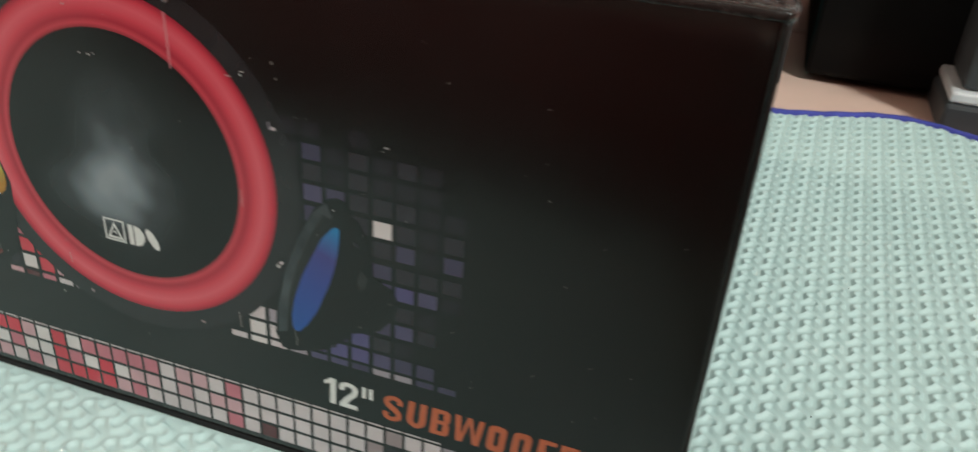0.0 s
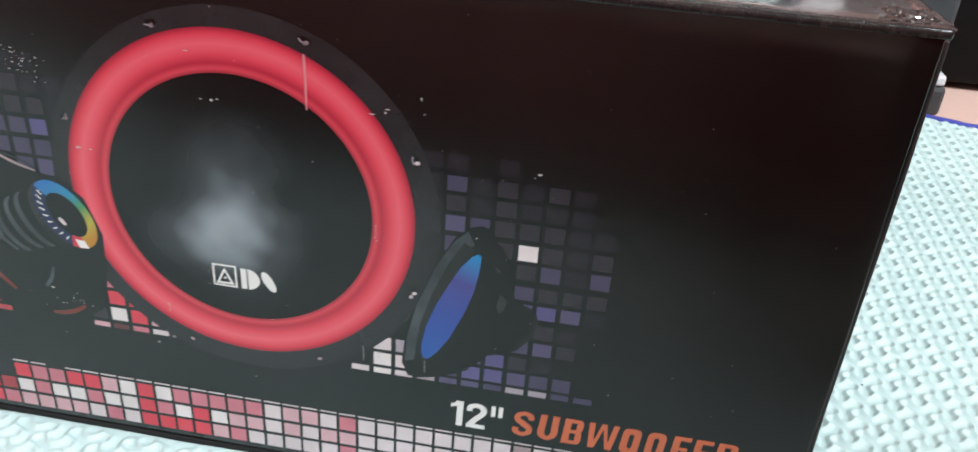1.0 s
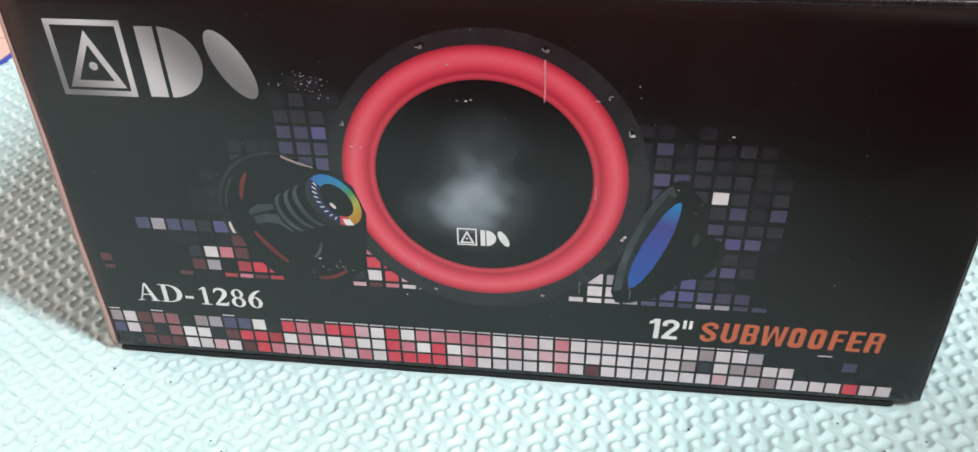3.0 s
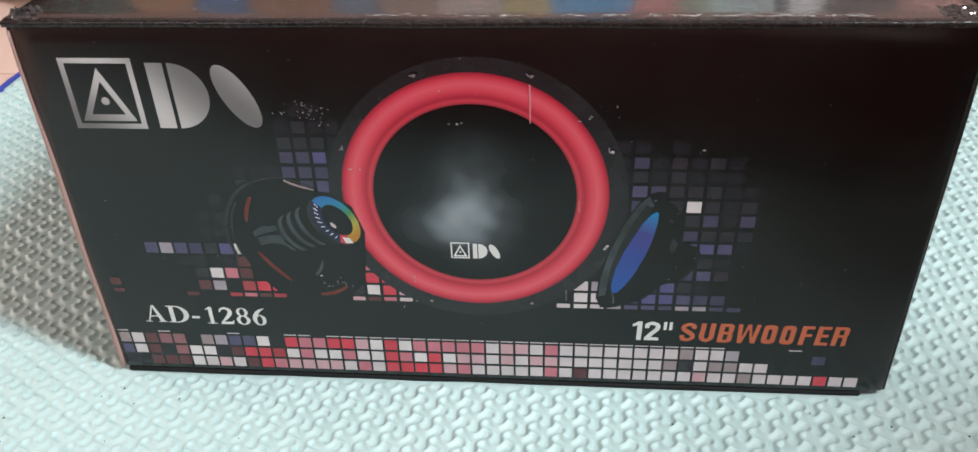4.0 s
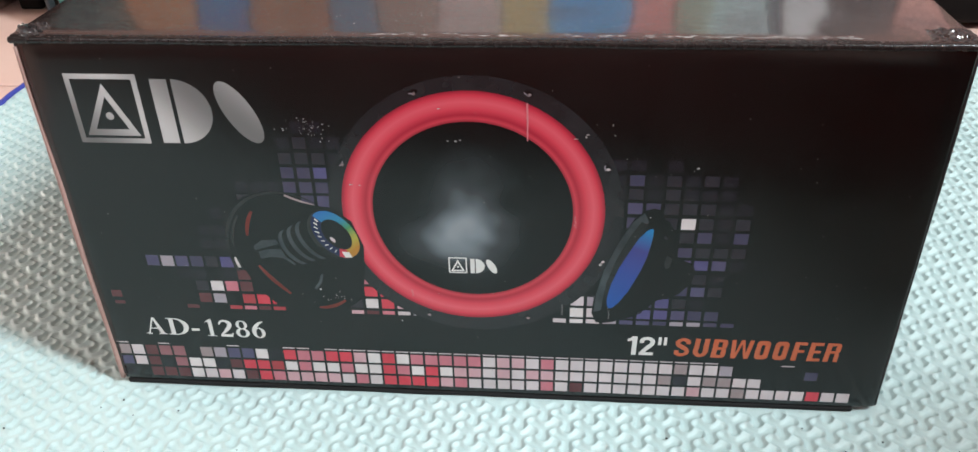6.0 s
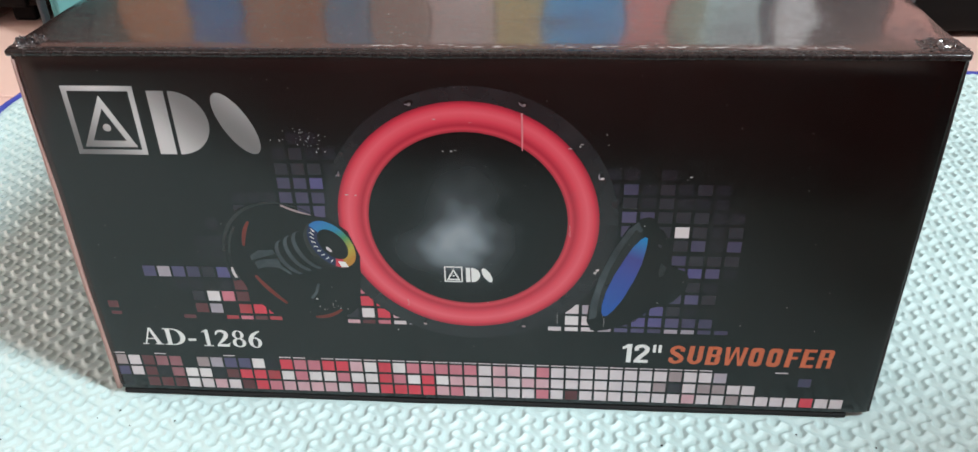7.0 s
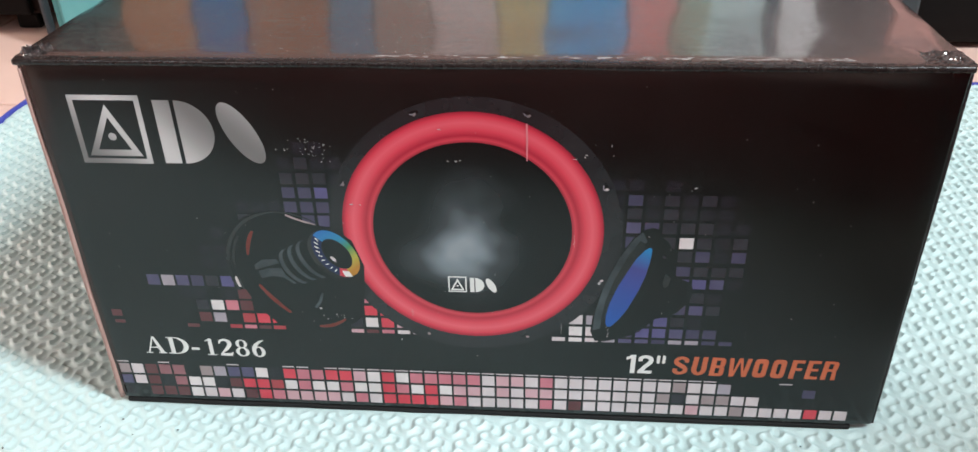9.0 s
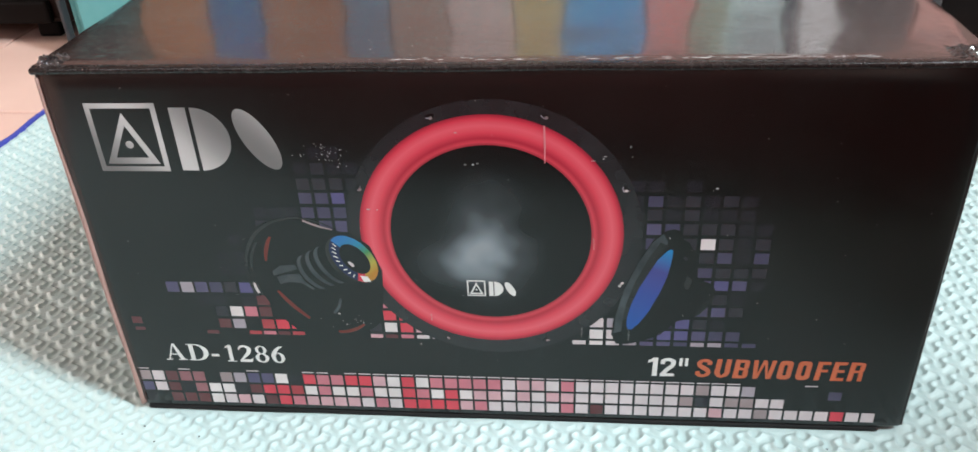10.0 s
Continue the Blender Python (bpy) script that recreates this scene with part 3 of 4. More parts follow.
put("rim", band(ell(91.6, 70.5, 29.6, 25.0, -62, 40, 205, 262), ell(92.0, 70.5, 29.0, 24.5, -62, 40, 205, 262), 6, DRIVER_RIM, False), drv)
put("rim_glint", poly([(91.2, 100.0), (95.0, 98.3), (98.4, 97.0), (102.6, 95.6), (102.8, 95.1), (98.0, 96.2), (94.6, 97.4), (91.0, 99.1)], 6, PAL["n"]), drv, "thin grey glint")
for pts, wid in ((((76.4, 91.6), (73.4, 87), (72.7, 79.9)), 1.7), (((75.2, 65.0), (79.6, 57.6), (86.9, 50.8)), 1.9), (((98.5, 44.0), (104.6, 43.4), (110.4, 48.2)), 1.7)):
    (xa, za), (xb, zb), (xc, zc) = pts
    out, inn = [], []
    for k in range(13):
        t = k / 12
        px, pz = (1 - t) ** 2 * xa + 2 * t * (1 - t) * xb + t * t * xc, (1 - t) ** 2 * za + 2 * t * (1 - t) * zb + t * t * zc
        dx, dz = (1 - t) * (xb - xa) + t * (xc - xb), (1 - t) * (zb - za) + t * (zc - zb)
        ln = math.hypot(dx, dz)
        wk = wid * 0.5 * (0.35 + 0.65 * math.sin(math.pi * (0.12 + 0.76 * t)))
        out.append((px - dz / ln * wk, pz + dx / ln * wk))
        inn.append((px + dz / ln * wk, pz - dx / ln * wk))
    put("red_arc", band(out, inn, 6, EDGE_RED, False), drv, "dull red cone edge")
put("strut", poly([(74.5, 74.9), (78.3, 77.8), (84.5, 78.2), (85.2, 76.2), (79, 74.2), (74.8, 72.7)], 6, DRIVER_GREY), drv)
put("strut", poly([(76, 72.0), (80, 73.4), (86.0, 73.8), (87.4, 69.9), (91.2, 66.4), (90.6, 65.8), (86, 69.2), (81.0, 69.6), (76.8, 68.5)], 6, DRIVER_GREY), drv)
put("strut", poly([(97.5, 54.2), (99.8, 57.2), (101.2, 61.5), (102.2, 61.5), (101, 56.8), (98.5, 53.4)], 6, DRIVER_GREY), drv)
for k, (mx, mz, a) in enumerate(((92.5, 74.6, 9.5), (96.5, 76.6, 9.8), (100.5, 78.2, 10.3))):
    put("magnet_ring", band(ell(mx, mz, a, 5.6, -58, 30, 175, 330), ell(mx + 1.5, mz + 0.6, a, 5.4, -58, 30, 175, 330), 6, DRIVER_GREY, False), drv)
put("magnet_face", poly(ell(108.6, 81.0, 12.6, 8.8, -56, 64), 6, DRIVER_RIM), drv)
put("rainbow_ring", band(ell(109.7, 81.5, 12.4, 8.0, -56, 64, 0, 360), ell(110.2, 81.5, 8.0, 5.0, -56, 64, 0, 360), 7, RAINBOW), drv, "rainbow coloured ring")
put("ring_shade", band(ell(109.7, 81.5, 12.4, 8.0, -56, 30, 195, 322), ell(110.2, 81.5, 8.0, 5.0, -56, 30, 195, 322), 8, ink("navy_ink", (0.012, 0.020, 0.065)), False), drv)
put("ring_red", band(ell(109.7, 81.5, 12.4, 8.0, -56, 8, 318, 346), ell(110.2, 81.5, 8.0, 5.0, -56, 8, 318, 346), 10, PAL["R"], False), drv)
put("ring_hole", poly(ell(110.2, 81.5, 8.0, 5.0, -56, 48), 9, DRIVER), drv)
put("ring_label", poly([(111.5, 73.3), (114.5, 73.1), (115.8, 70.5), (112.7, 70.4)], 11, WHITE_INK), drv)
put("magnet_glint", poly(ell(108.4, 79.0, 1.6, 0.7, -50, 16), 10, PAL["L"]), drv)
for k in range(9):      # unreadable curved lettering becomes short strokes
    a = 200 + k * 13.0
    (ux, uz), (vx, vz) = ell(110.0, 81.5, 11.4, 7.3, -56, 1, a, a + 1)[0], ell(110.1, 81.5, 9.6, 6.0, -56, 1, a + 4, a + 5)[0]
    dx, dz = vx - ux, vz - uz
    ln = math.hypot(dx, dz)
    px, pz = -dz / ln * 0.2, dx / ln * 0.2
    put("lettering_bar", poly([(ux - px, uz - pz), (vx - px, vz - pz), (vx + px, vz + pz), (ux + px, uz + pz)], 10, WHITE_INK), drv)

# small driver with the blue cone
drv2 = put("printed_driver", poly([(234.2, 96.6), (237, 97.4), (239, 96.8), (240.8, 93), (243.2, 91.4), (245.9, 85.8), (247.3, 78.4), (247.7, 74.8), (252.1, 72.5), (253.4, 67.9), (253.1, 61.7), (249.8, 56.8), (244.9, 54.4), (241.2, 53.3),
                                   (237.6, 49.2), (232.8, 44.8), (223.8, 41.4), (219.9, 40.6), (216.7, 40.8), (214.7, 45.8), (215.6, 55.6), (218.6, 68.4), (224.1, 82.2), (229.6, 92.6)], 5, DRIVER), front, "printed small driver with blue cone")
put("rim", band([(233.2, 95.2), (229.4, 91.4), (224.2, 81.8), (219.0, 68.2), (216.2, 55.4), (215.6, 46.4)], [(235.2, 91.2), (231.2, 86.4), (227.0, 77.4), (222.6, 66.4), (219.4, 54.8), (218.6, 47.4)], 6, DRIVER_GREY, False), drv2, "grey green rim sheen")
put("rim_shade", band([(232.4, 91.4), (228.4, 84.6), (223.6, 73.2), (220.2, 61.6), (218.8, 51.6)], [(235.4, 89.4), (231.4, 83.4), (226.4, 72.6), (222.6, 61.4), (220.8, 51.6)], 7, DRIVER_EDGE, False), drv2)
put("blue_cone", poly([(237.3, 87.6), (237.2, 84.4), (236.8, 81.1), (235.7, 75.0), (233.3, 67.3), (229.3, 57.7), (225.8, 51.8), (222.9, 48.5), (221.4, 48.7), (220.8, 50.4), (220.8, 54.2), (222.0, 60.6), (224.9, 69.2), (228.2, 76.3), (231.5, 83.0), (234.8, 87.2), (236.4, 88.2)], 8, BLUE_CONE), drv2, "glossy blue cone")
put("strut", poly([(243.5, 76), (245.6, 74), (245.2, 70.5), (243.4, 69), (242.6, 71.5)], 6, DRIVER_RIM), drv2)
put("magnet", band(ell(246.5, 64.0, 10.5, 7.0, 50, 24, 250, 420), ell(245.8, 63.8, 9.5, 6.0, 50, 24, 250, 420), 6, DRIVER_DIM, False), drv2)
put("screw_glint", poly(ell(242.3, 84.0, 1.0, 0.5, -40, 10), 6, PAL["g"]), drv2)
put("screw_glint", poly(ell(234.5, 46.6, 1.2, 0.5, 30, 10), 6, PAL["g"]), drv2)


# silver emblem and its companion shapes
def emblem(x, z, s, mat, n, name, label):
    """Square frame with a triangle and dot, then a bar, a half-round and a lozenge; s scales mm."""
    def sq(a, b, c, d):
        return [(x + a * s, z + b * s), (x + c * s, z + b * s), (x + c * s, z + d * s), (x + a * s, z + d * s)]
    def tri(w, z0, z1):
        return [(x + (14 - w) * s, z + z0 * s), (x + (14 + w) * s, z + z0 * s), (x + 14 * s, z + z1 * s)]
    base = put(name, band(sq(0, 0, 28, 28.6), sq(2.1, 2.1, 25.9, 26.5), n, mat), front, label)
    put("triangle", band(tri(10.6, 3.2, 24.8), tri(6.6, 5.9, 19.4), n, mat), base)
    put("dot", poly(ell(x + 14.1 * s, z + 11.4 * s, 1.6 * s, 1.6 * s, 0, 20), n, mat), base)
    # a plain upright bar, a half-round and a slanted lozenge beside the square
    put("bar", poly(sq(33.0, 0.4, 39.6, 26.8), n, mat), base)
    put("half_round", poly([(x + (41.2 + 13.5 * math.sin(radians(a))) * s, z + (13.6 + 13.2 * math.cos(radians(a))) * s) for a in range(0, 181, 6)], n, mat), base)
    put("lozenge", poly(ell(x + 65.2 * s, z + 13.6 * s, 14.0 * s, 5.6 * s, -62, 40), n, mat), base)
    return base


emblem(14.0, 121.4, 1.0, SILVER, 2, "silver_emblem", "silver square emblem with triangle beside plain silver shapes")
emblem(155.5, 64.2, 0.272, WHITE_INK, 6, "small_emblem", "small white emblem on the cone")

def curve_band(spine, steps=5):
    """Both sides of a stroke along a smooth line of (x, z, width)."""
    pts = []
    for k in range(len(spine) - 1):
        p0, p1, p2, p3 = (Vector(spine[min(max(k + d, 0), len(spine) - 1)]) for d in (-1, 0, 1, 2))
        for q in range(steps):
            t = q / steps
            pts.append(0.5 * (2 * p1 + (p2 - p0) * t + (2 * p0 - 5 * p1 + 4 * p2 - p3) * t * t + (3 * p1 - p0 - 3 * p2 + p3) * t ** 3))
    pts.append(Vector(spine[-1]))
    out, inn = [], []
    for k in range(len(pts)):
        d = pts[min(k + 1, len(pts) - 1)] - pts[max(k - 1, 0)]
        ln, w = math.hypot(d.x, d.y) or 1, pts[k].z * 0.5
        out.append((pts[k].x - d.y / ln * w, pts[k].y + d.x / ln * w))
        inn.append((pts[k].x + d.y / ln * w, pts[k].y - d.x / ln * w))
    return out, inn


def quad(a, b, c, d):
    return ("poly", [(a, c), (b, c), (b, d), (a, d)])


def hoop(cx0, cz0, a, b, ai, bi):
    return ("ring", ell(cx0, cz0, a, b, 0, 32), ell(cx0, cz0, ai, bi, 0, 32))


def box_hoop(w, t, r=1.9):
    """Tall rounded ring of the heavy letters, ten units high."""
    def loop(i, rad):
        pts = []
        for cx0, cz0, a0 in ((w - i - rad, 10 - i - rad, 0), (i + rad, 10 - i - rad, 90), (i + rad, i + rad, 180), (w - i - rad, i + rad, 270)):
            pts += [(cx0 + rad * math.cos(radians(a0 + 15 * k)), cz0 + rad * math.sin(radians(a0 + 15 * k))) for k in range(7)]
        return pts
    return ("ring", loop(0, r), loop(t, r * 0.45))


def heavy(ch, w, t=2.1):
    """Strokes of a condensed heavy letter, w wide and ten high."""
    stem, low, mid, top = quad(0, t, 0, 10), quad(t, w, 0, 1.55), quad(t, w - 0.5, 4.4, 5.8), quad(t, w, 8.45, 10)
    bowl = lambda z0, z1: ("open", *curve_band([(w - 1.8, z1 - 0.75, 1.5), (w - 0.95, z1 - 1.2, 1.7), (w - t / 2, (z0 + z1) / 2, t), (w - 0.95, z0 + 1.2, 1.7), (w - 1.8, z0 + 0.75, 1.5)]))
    if ch == "O":
        return [box_hoop(w, t)]
    if ch == "U":
        return [("open", *curve_band([(t / 2, 10, t), (t / 2, 6, t), (t / 2, 2.4, t), (w / 2, 0.8, 1.6), (w - t / 2, 2.4, t), (w - t / 2, 6, t), (w - t / 2, 10, t)], 7))]
    if ch == "S":
        return [("open", *curve_band([(w - 0.9, 6.8, 1.8), (w - 0.95, 8.3, 1.8), (w / 2, 9.2, 1.55), (0.92, 8.1, 1.8), (1.15, 6.4, 1.9), (w / 2, 5.1, 2.1), (w - 1.15, 3.7, 1.9), (w - 0.92, 1.9, 1.8), (w / 2, 0.8, 1.55), (0.95, 1.7, 1.8), (0.9, 3.3, 1.8)], 6))]
    if ch == "W":
        left = [("poly", [(0, 10), (1.75, 10), (2.75, 0), (1.0, 0)]), ("poly", [(1.9, 0), (2.9, 0), (w / 2 + 0.45, 10), (w / 2 - 0.75, 10)])]
        return left + [(k, [(w - x, z) for x, z in pts]) for k, pts in left]
    if ch == "2":
        return [("open", *curve_band([(0.9, 6.6, 1.8), (0.98, 8.3, 1.8), (w / 2, 9.2, 1.6), (w - 0.95, 8.2, 1.9), (w - 1.0, 6.2, 1.9), (w / 2 + 0.1, 3.9, 1.9), (1.2, 1.3, 1.9)], 6)), quad(0.1, w, 0, 1.6)]
    if ch == "1":
        return [quad(w - 2.0, w, 0, 10), ("poly", [(0, 7.2), (w - 2.0, 7.9), (w - 2.0, 10), (w - 2.2, 10), (1.0, 8.9), (0, 8.8)])]
    return {"B": [stem, quad(t, w - 1.7, 0, 1.5), quad(t, w - 1.7, 4.4, 5.8), quad(t, w - 1.7, 8.5, 10), bowl(0, 5.5), bowl(4.7, 10)], "F": [stem, mid, top], "E": [stem, low, mid, top],
            "R": [stem, quad(t, w - 1.7, 4.5, 5.8), quad(t, w - 1.7, 8.5, 10), bowl(4.5, 10), ("poly", [(w - 2.0, 4.9), (w - 0.5, 4.9), (w - 0.1, 3.6), (w, 0), (w - 1.8, 0), (w - 1.85, 3.4)])]}[ch]


SERIF = {"A": [("poly", [(4.3, 10), (5.5, 10), (9.3, 0.4), (7.1, 0.4)]), ("poly", [(4.3, 10), (4.7, 8.9), (1.9, 0.4), (1.2, 0.4)]), quad(2.6, 6.8, 3.2, 3.8), quad(0, 3.1, 0, 0.5), quad(6.1, 10.2, 0, 0.5)],
         "D": [quad(1.3, 3.4, 0.5, 9.5), quad(0, 4.2, 0, 0.5), quad(0, 4.2, 9.5, 10), ("open", [(4.2 + 6.2 * math.sin(radians(6 * a)), 5 + 5 * math.cos(radians(6 * a))) for a in range(31)],
               [(4.2 + 3.7 * math.sin(radians(6 * a)), 5 + 4.45 * math.cos(radians(6 * a))) for a in range(31)])],
         "-": [quad(0, 3.9, 2.9, 4.3)],
         "1": [quad(1.8, 3.8, 0.5, 10), ("poly", [(0.2, 8.2), (1.8, 8.8), (1.8, 9.7), (3.2, 10.3), (3.0, 10.4), (0.2, 8.7)]), quad(0.2, 5.4, 0, 0.5)],
         "2": [("open", *curve_band([(0.3, 7.2, 0.5), (1.0, 8.9, 1.1), (3.0, 9.6, 1.2), (5.0, 8.6, 1.9), (5.2, 6.9, 2.1), (4.2, 5.0, 1.8), (2.2, 2.7, 1.2), (0.6, 1.1, 0.7)], 6)), ("poly", [(0.2, 0), (5.9, 0), (6.6, 2.5), (6.2, 2.5), (5.4, 1.6), (0.5, 1.5), (0.2, 0.9)])],
         "8": [hoop(3.3, 7.5, 2.8, 2.6, 1.25, 2.1), hoop(3.3, 2.7, 3.3, 2.8, 1.55, 2.2)],
         "6": [("open", *curve_band([(6.2, 10.0, 0.4), (4.2, 9.0, 1.2), (2.2, 7.0, 1.9), (1.1, 4.4, 2.1), (1.2, 2.6, 1.9)], 6)), hoop(3.4, 3.1, 3.2, 3.2, 1.35, 2.6)]}


def lettering(name, letters, z0, high, material, slant, label, serif=False, fall=0.0):
    """One line of print: letters of (character, x, width) in mm, built from flat strokes."""
    lb = bmesh.new()
    layer = 0
    for ch, xa, w in letters:
        unit = high / 10
        shapes = SERIF[ch] if serif else [quad(0, 1.3, 5.8, 10), quad(2.3, 3.6, 5.8, 10)] if ch == '"' else heavy(ch, w / unit)
        squeeze = unit if not serif else w / max(x for sh in shapes for x, _ in sh[1])
        for kind, *loops in shapes:
            layer = (layer + 1) % 8
            rings = [[lb.verts.new(((xa + x * squeeze + z * unit * slant) / 1000, layer_y(2) - 0.000004 * layer, (z0 + z * unit - fall * (xa - letters[0][1])) / 1000)) for x, z in lp] for lp in loops]
            if kind == "poly":
                lb.faces.new(rings[0])
            else:
                m = len(rings[0])
                for k in range(m if kind == "ring" else m - 1):
                    lb.faces.new((rings[0][k], rings[0][(k + 1) % m], rings[1][(k + 1) % m], rings[1][k]))
    m2 = bpy.data.meshes.new(name)
    lb.to_mesh(m2)
    lb.free()
    m2.materials.append(material)
    return put(name, m2, front, label)


lettering("model_lettering", (("A", 16.9, 9.6), ("D", 27.4, 9.8), ("-", 38.4, 3.6), ("1", 45.0, 4.6), ("2", 51.2, 6.2), ("8", 58.6, 6.1), ("6", 66.0, 6.0)), 25.6, 9.3, WHITE_INK, 0.0, "white serif model lettering AD-1286", True, 0.004)
lettering("size_lettering", (("1", 230.6, 4.0), ("2", 235.8, 6.1), ('"', 243.5, 3.7)), 23.7, 10.1, WHITE_INK, 0.025, 'white bold lettering 12"')
lettering("name_lettering", (("S", 250.6, 6.0), ("U", 258.5, 6.0), ("B", 266.2, 5.9), ("W", 273.6, 9.3), ("O", 284.2, 5.7), ("O", 291.8, 5.7), ("F", 299.6, 5.2), ("E", 306.2, 5.3), ("R", 312.9, 6.0)),
          23.7, 10.1, ORANGE_INK, 0.08, "orange bold slanted lettering SUBWOOFER")

# chips, scuffs and dust in the laminate
rng = random.Random(7)
spots = [(251.4, 115.3, 0.9, 0.4), (235.6, 93.3, 0.4, 0.25), (157.7, 124.9, 0.5, 0.3), (160.8, 124.8, 0.7, 0.5), (162.5, 125.3, 0.5, 0.3), (118.7, 105.1, 1.0, 0.3), (122.2, 104.9, 0.6, 0.25), (100.2, 53.6, 0.7, 0.5), (154.9, 138.0, 0.8, 0.2),
         (210.0, 128.4, 0.9, 0.25), (209.4, 127.4, 0.5, 0.5), (205.6, 126.6, 1.2, 0.2), (219.0, 132.4, 0.2, 0.6), (219.9, 128.3, 0.4, 0.2), (217.2, 70.5, 0.9, 0.9), (134.1, 38.3, 0.4, 0.5), (72.4, 144.0, 0.3, 0.2)]
for x, z0, n in ((222.0, 43.4, 5), (202.6, 44.5, 6), (207.4, 46.5, 5), (139.6, 51.6, 4), (206.6, 88.0, 6)):    # short dotted scratches
    spots += [(x + rng.uniform(-0.2, 0.2), z0 + 0.95 * k, 0.35, 0.22) for k in range(n)]
spots += [(104 + rng.gauss(0, 4.5), 129.6 + rng.gauss(0, 2.2), rng.uniform(0.1, 0.42), rng.uniform(0.1, 0.4)) for _ in range(40)]
spots += [(106.5 + rng.gauss(0, 2.4), 50.4 + rng.gauss(0, 1.5), rng.uniform(0.1, 0.35), rng.uniform(0.1, 0.4)) for _ in range(13)]
spots += [(rng.uniform(10, 330), rng.uniform(30, 158), rng.uniform(0.08, 0.24), rng.uniform(0.08, 0.2)) for _ in range(90)]
vs, fs = [], []
for x, z, a, b in spots:
    base, k = len(vs), 7
    for j in range(k):
        t = 2 * math.pi * j / k
        q = rng.uniform(0.6, 1.0)
        vs.append(((x + a * q * math.cos(t)) / 1000, layer_y(12), (z + b * q * math.sin(t)) / 1000))
    fs.append(tuple(range(base, base + k)))
put("scuffs", mesh_from("scuffs", vs, fs, SPECK), front, "small pale chips and dust")["kind"] = "stuff"
put("scratch", poly([(187.2, 140.8), (187.9, 140.8), (188.1, 133), (187.9, 125.4), (187.5, 125.4), (187.4, 133)], 11, ink("scratched_red_ink", (0.66, 0.22, 0.25))), front, "pale vertical scratch")
put("worn_fold", poly([(0.05, 1.0), (1.9, 1.0), (2.1, 30), (1.7, 60), (2.2, 110), (1.7, 161), (0.05, 161)], 1, ink("worn_fold_ink", (0.030, 0.012, 0.009))), front, "dark brown worn fold line")

# dust and a painted fold highlight on the lid, crumbs on the mat
vs, fs = [], []
for k in range(420):
    x, y, q = rng.uniform(0.005, W - 0.005), 0.005 + 0.11 * rng.random() ** 1.3, rng.uniform(0.00006, 0.00024)
    if k % 3 == 0:
        x, y = rng.gauss(0.145, 0.035), 0.012 + abs(rng.gauss(0, 0.022))
    b = len(vs)
    vs += [(x + q * math.cos(t) * rng.uniform(0.6, 1.4), y + 1.6 * q * math.sin(t), HB + 0.0014) for t in (0.2, 1.5, 2.8, 4.1, 5.4)]
    fs.append((b, b + 1, b + 2, b + 3, b + 4))
for k in range(90):                 # window light caught by the fold, painted as pale flecks
    x, y, q = 0.30 - 0.17 * rng.random() ** 1.6, 0.0042 + abs(rng.gauss(0, 0.0012)), rng.uniform(0.0004, 0.0034)
    b, h = len(vs), rng.uniform(0.00012, 0.0004)
    vs += [(x - q, y, HB + 0.00135), (x, y - h, HB + 0.00135), (x + q, y + rng.uniform(-h, h), HB + 0.00135), (x, y + h, HB + 0.00135)]
    fs.append((b, b + 1, b + 2, b + 3))
put("lid_dust_and_highlight", mesh_from("lid_dust_and_highlight", vs, fs, SPECK), carton)["kind"] = "stuff"
vs, fs = [], []
for _ in range(46):
    x, y, q = rng.uniform(-0.05, 0.42), rng.uniform(-0.06, -0.006) if rng.random() < 0.7 else rng.uniform(0.0, 0.2), rng.uniform(0.00025, 0.0006)
    b = len(vs)
    c = Vector((x, y, -0.0034))
    vs += [tuple(c + Vector(d) * q) for d in ((1.2, 0.2, 0), (-0.9, 0.5, 0), (0.1, 1, 0.2), (0.2, -1, 0), (0.1, 0, 0.9), (0, 0.1, -0.8))]
    fs += [(b, b + 2, b + 4), (b + 2, b + 1, b + 4), (b + 1, b + 3, b + 4), (b + 3, b, b + 4), (b + 2, b, b + 5), (b + 1, b + 2, b + 5), (b + 3, b + 1, b + 5), (b, b + 3, b + 5)]
tagged(new("crumbs", mesh_from("crumbs", vs, fs, BROWN_WOOD)), "tiny dark crumbs scattered on the foam mat", "crumbs", kind="stuff")

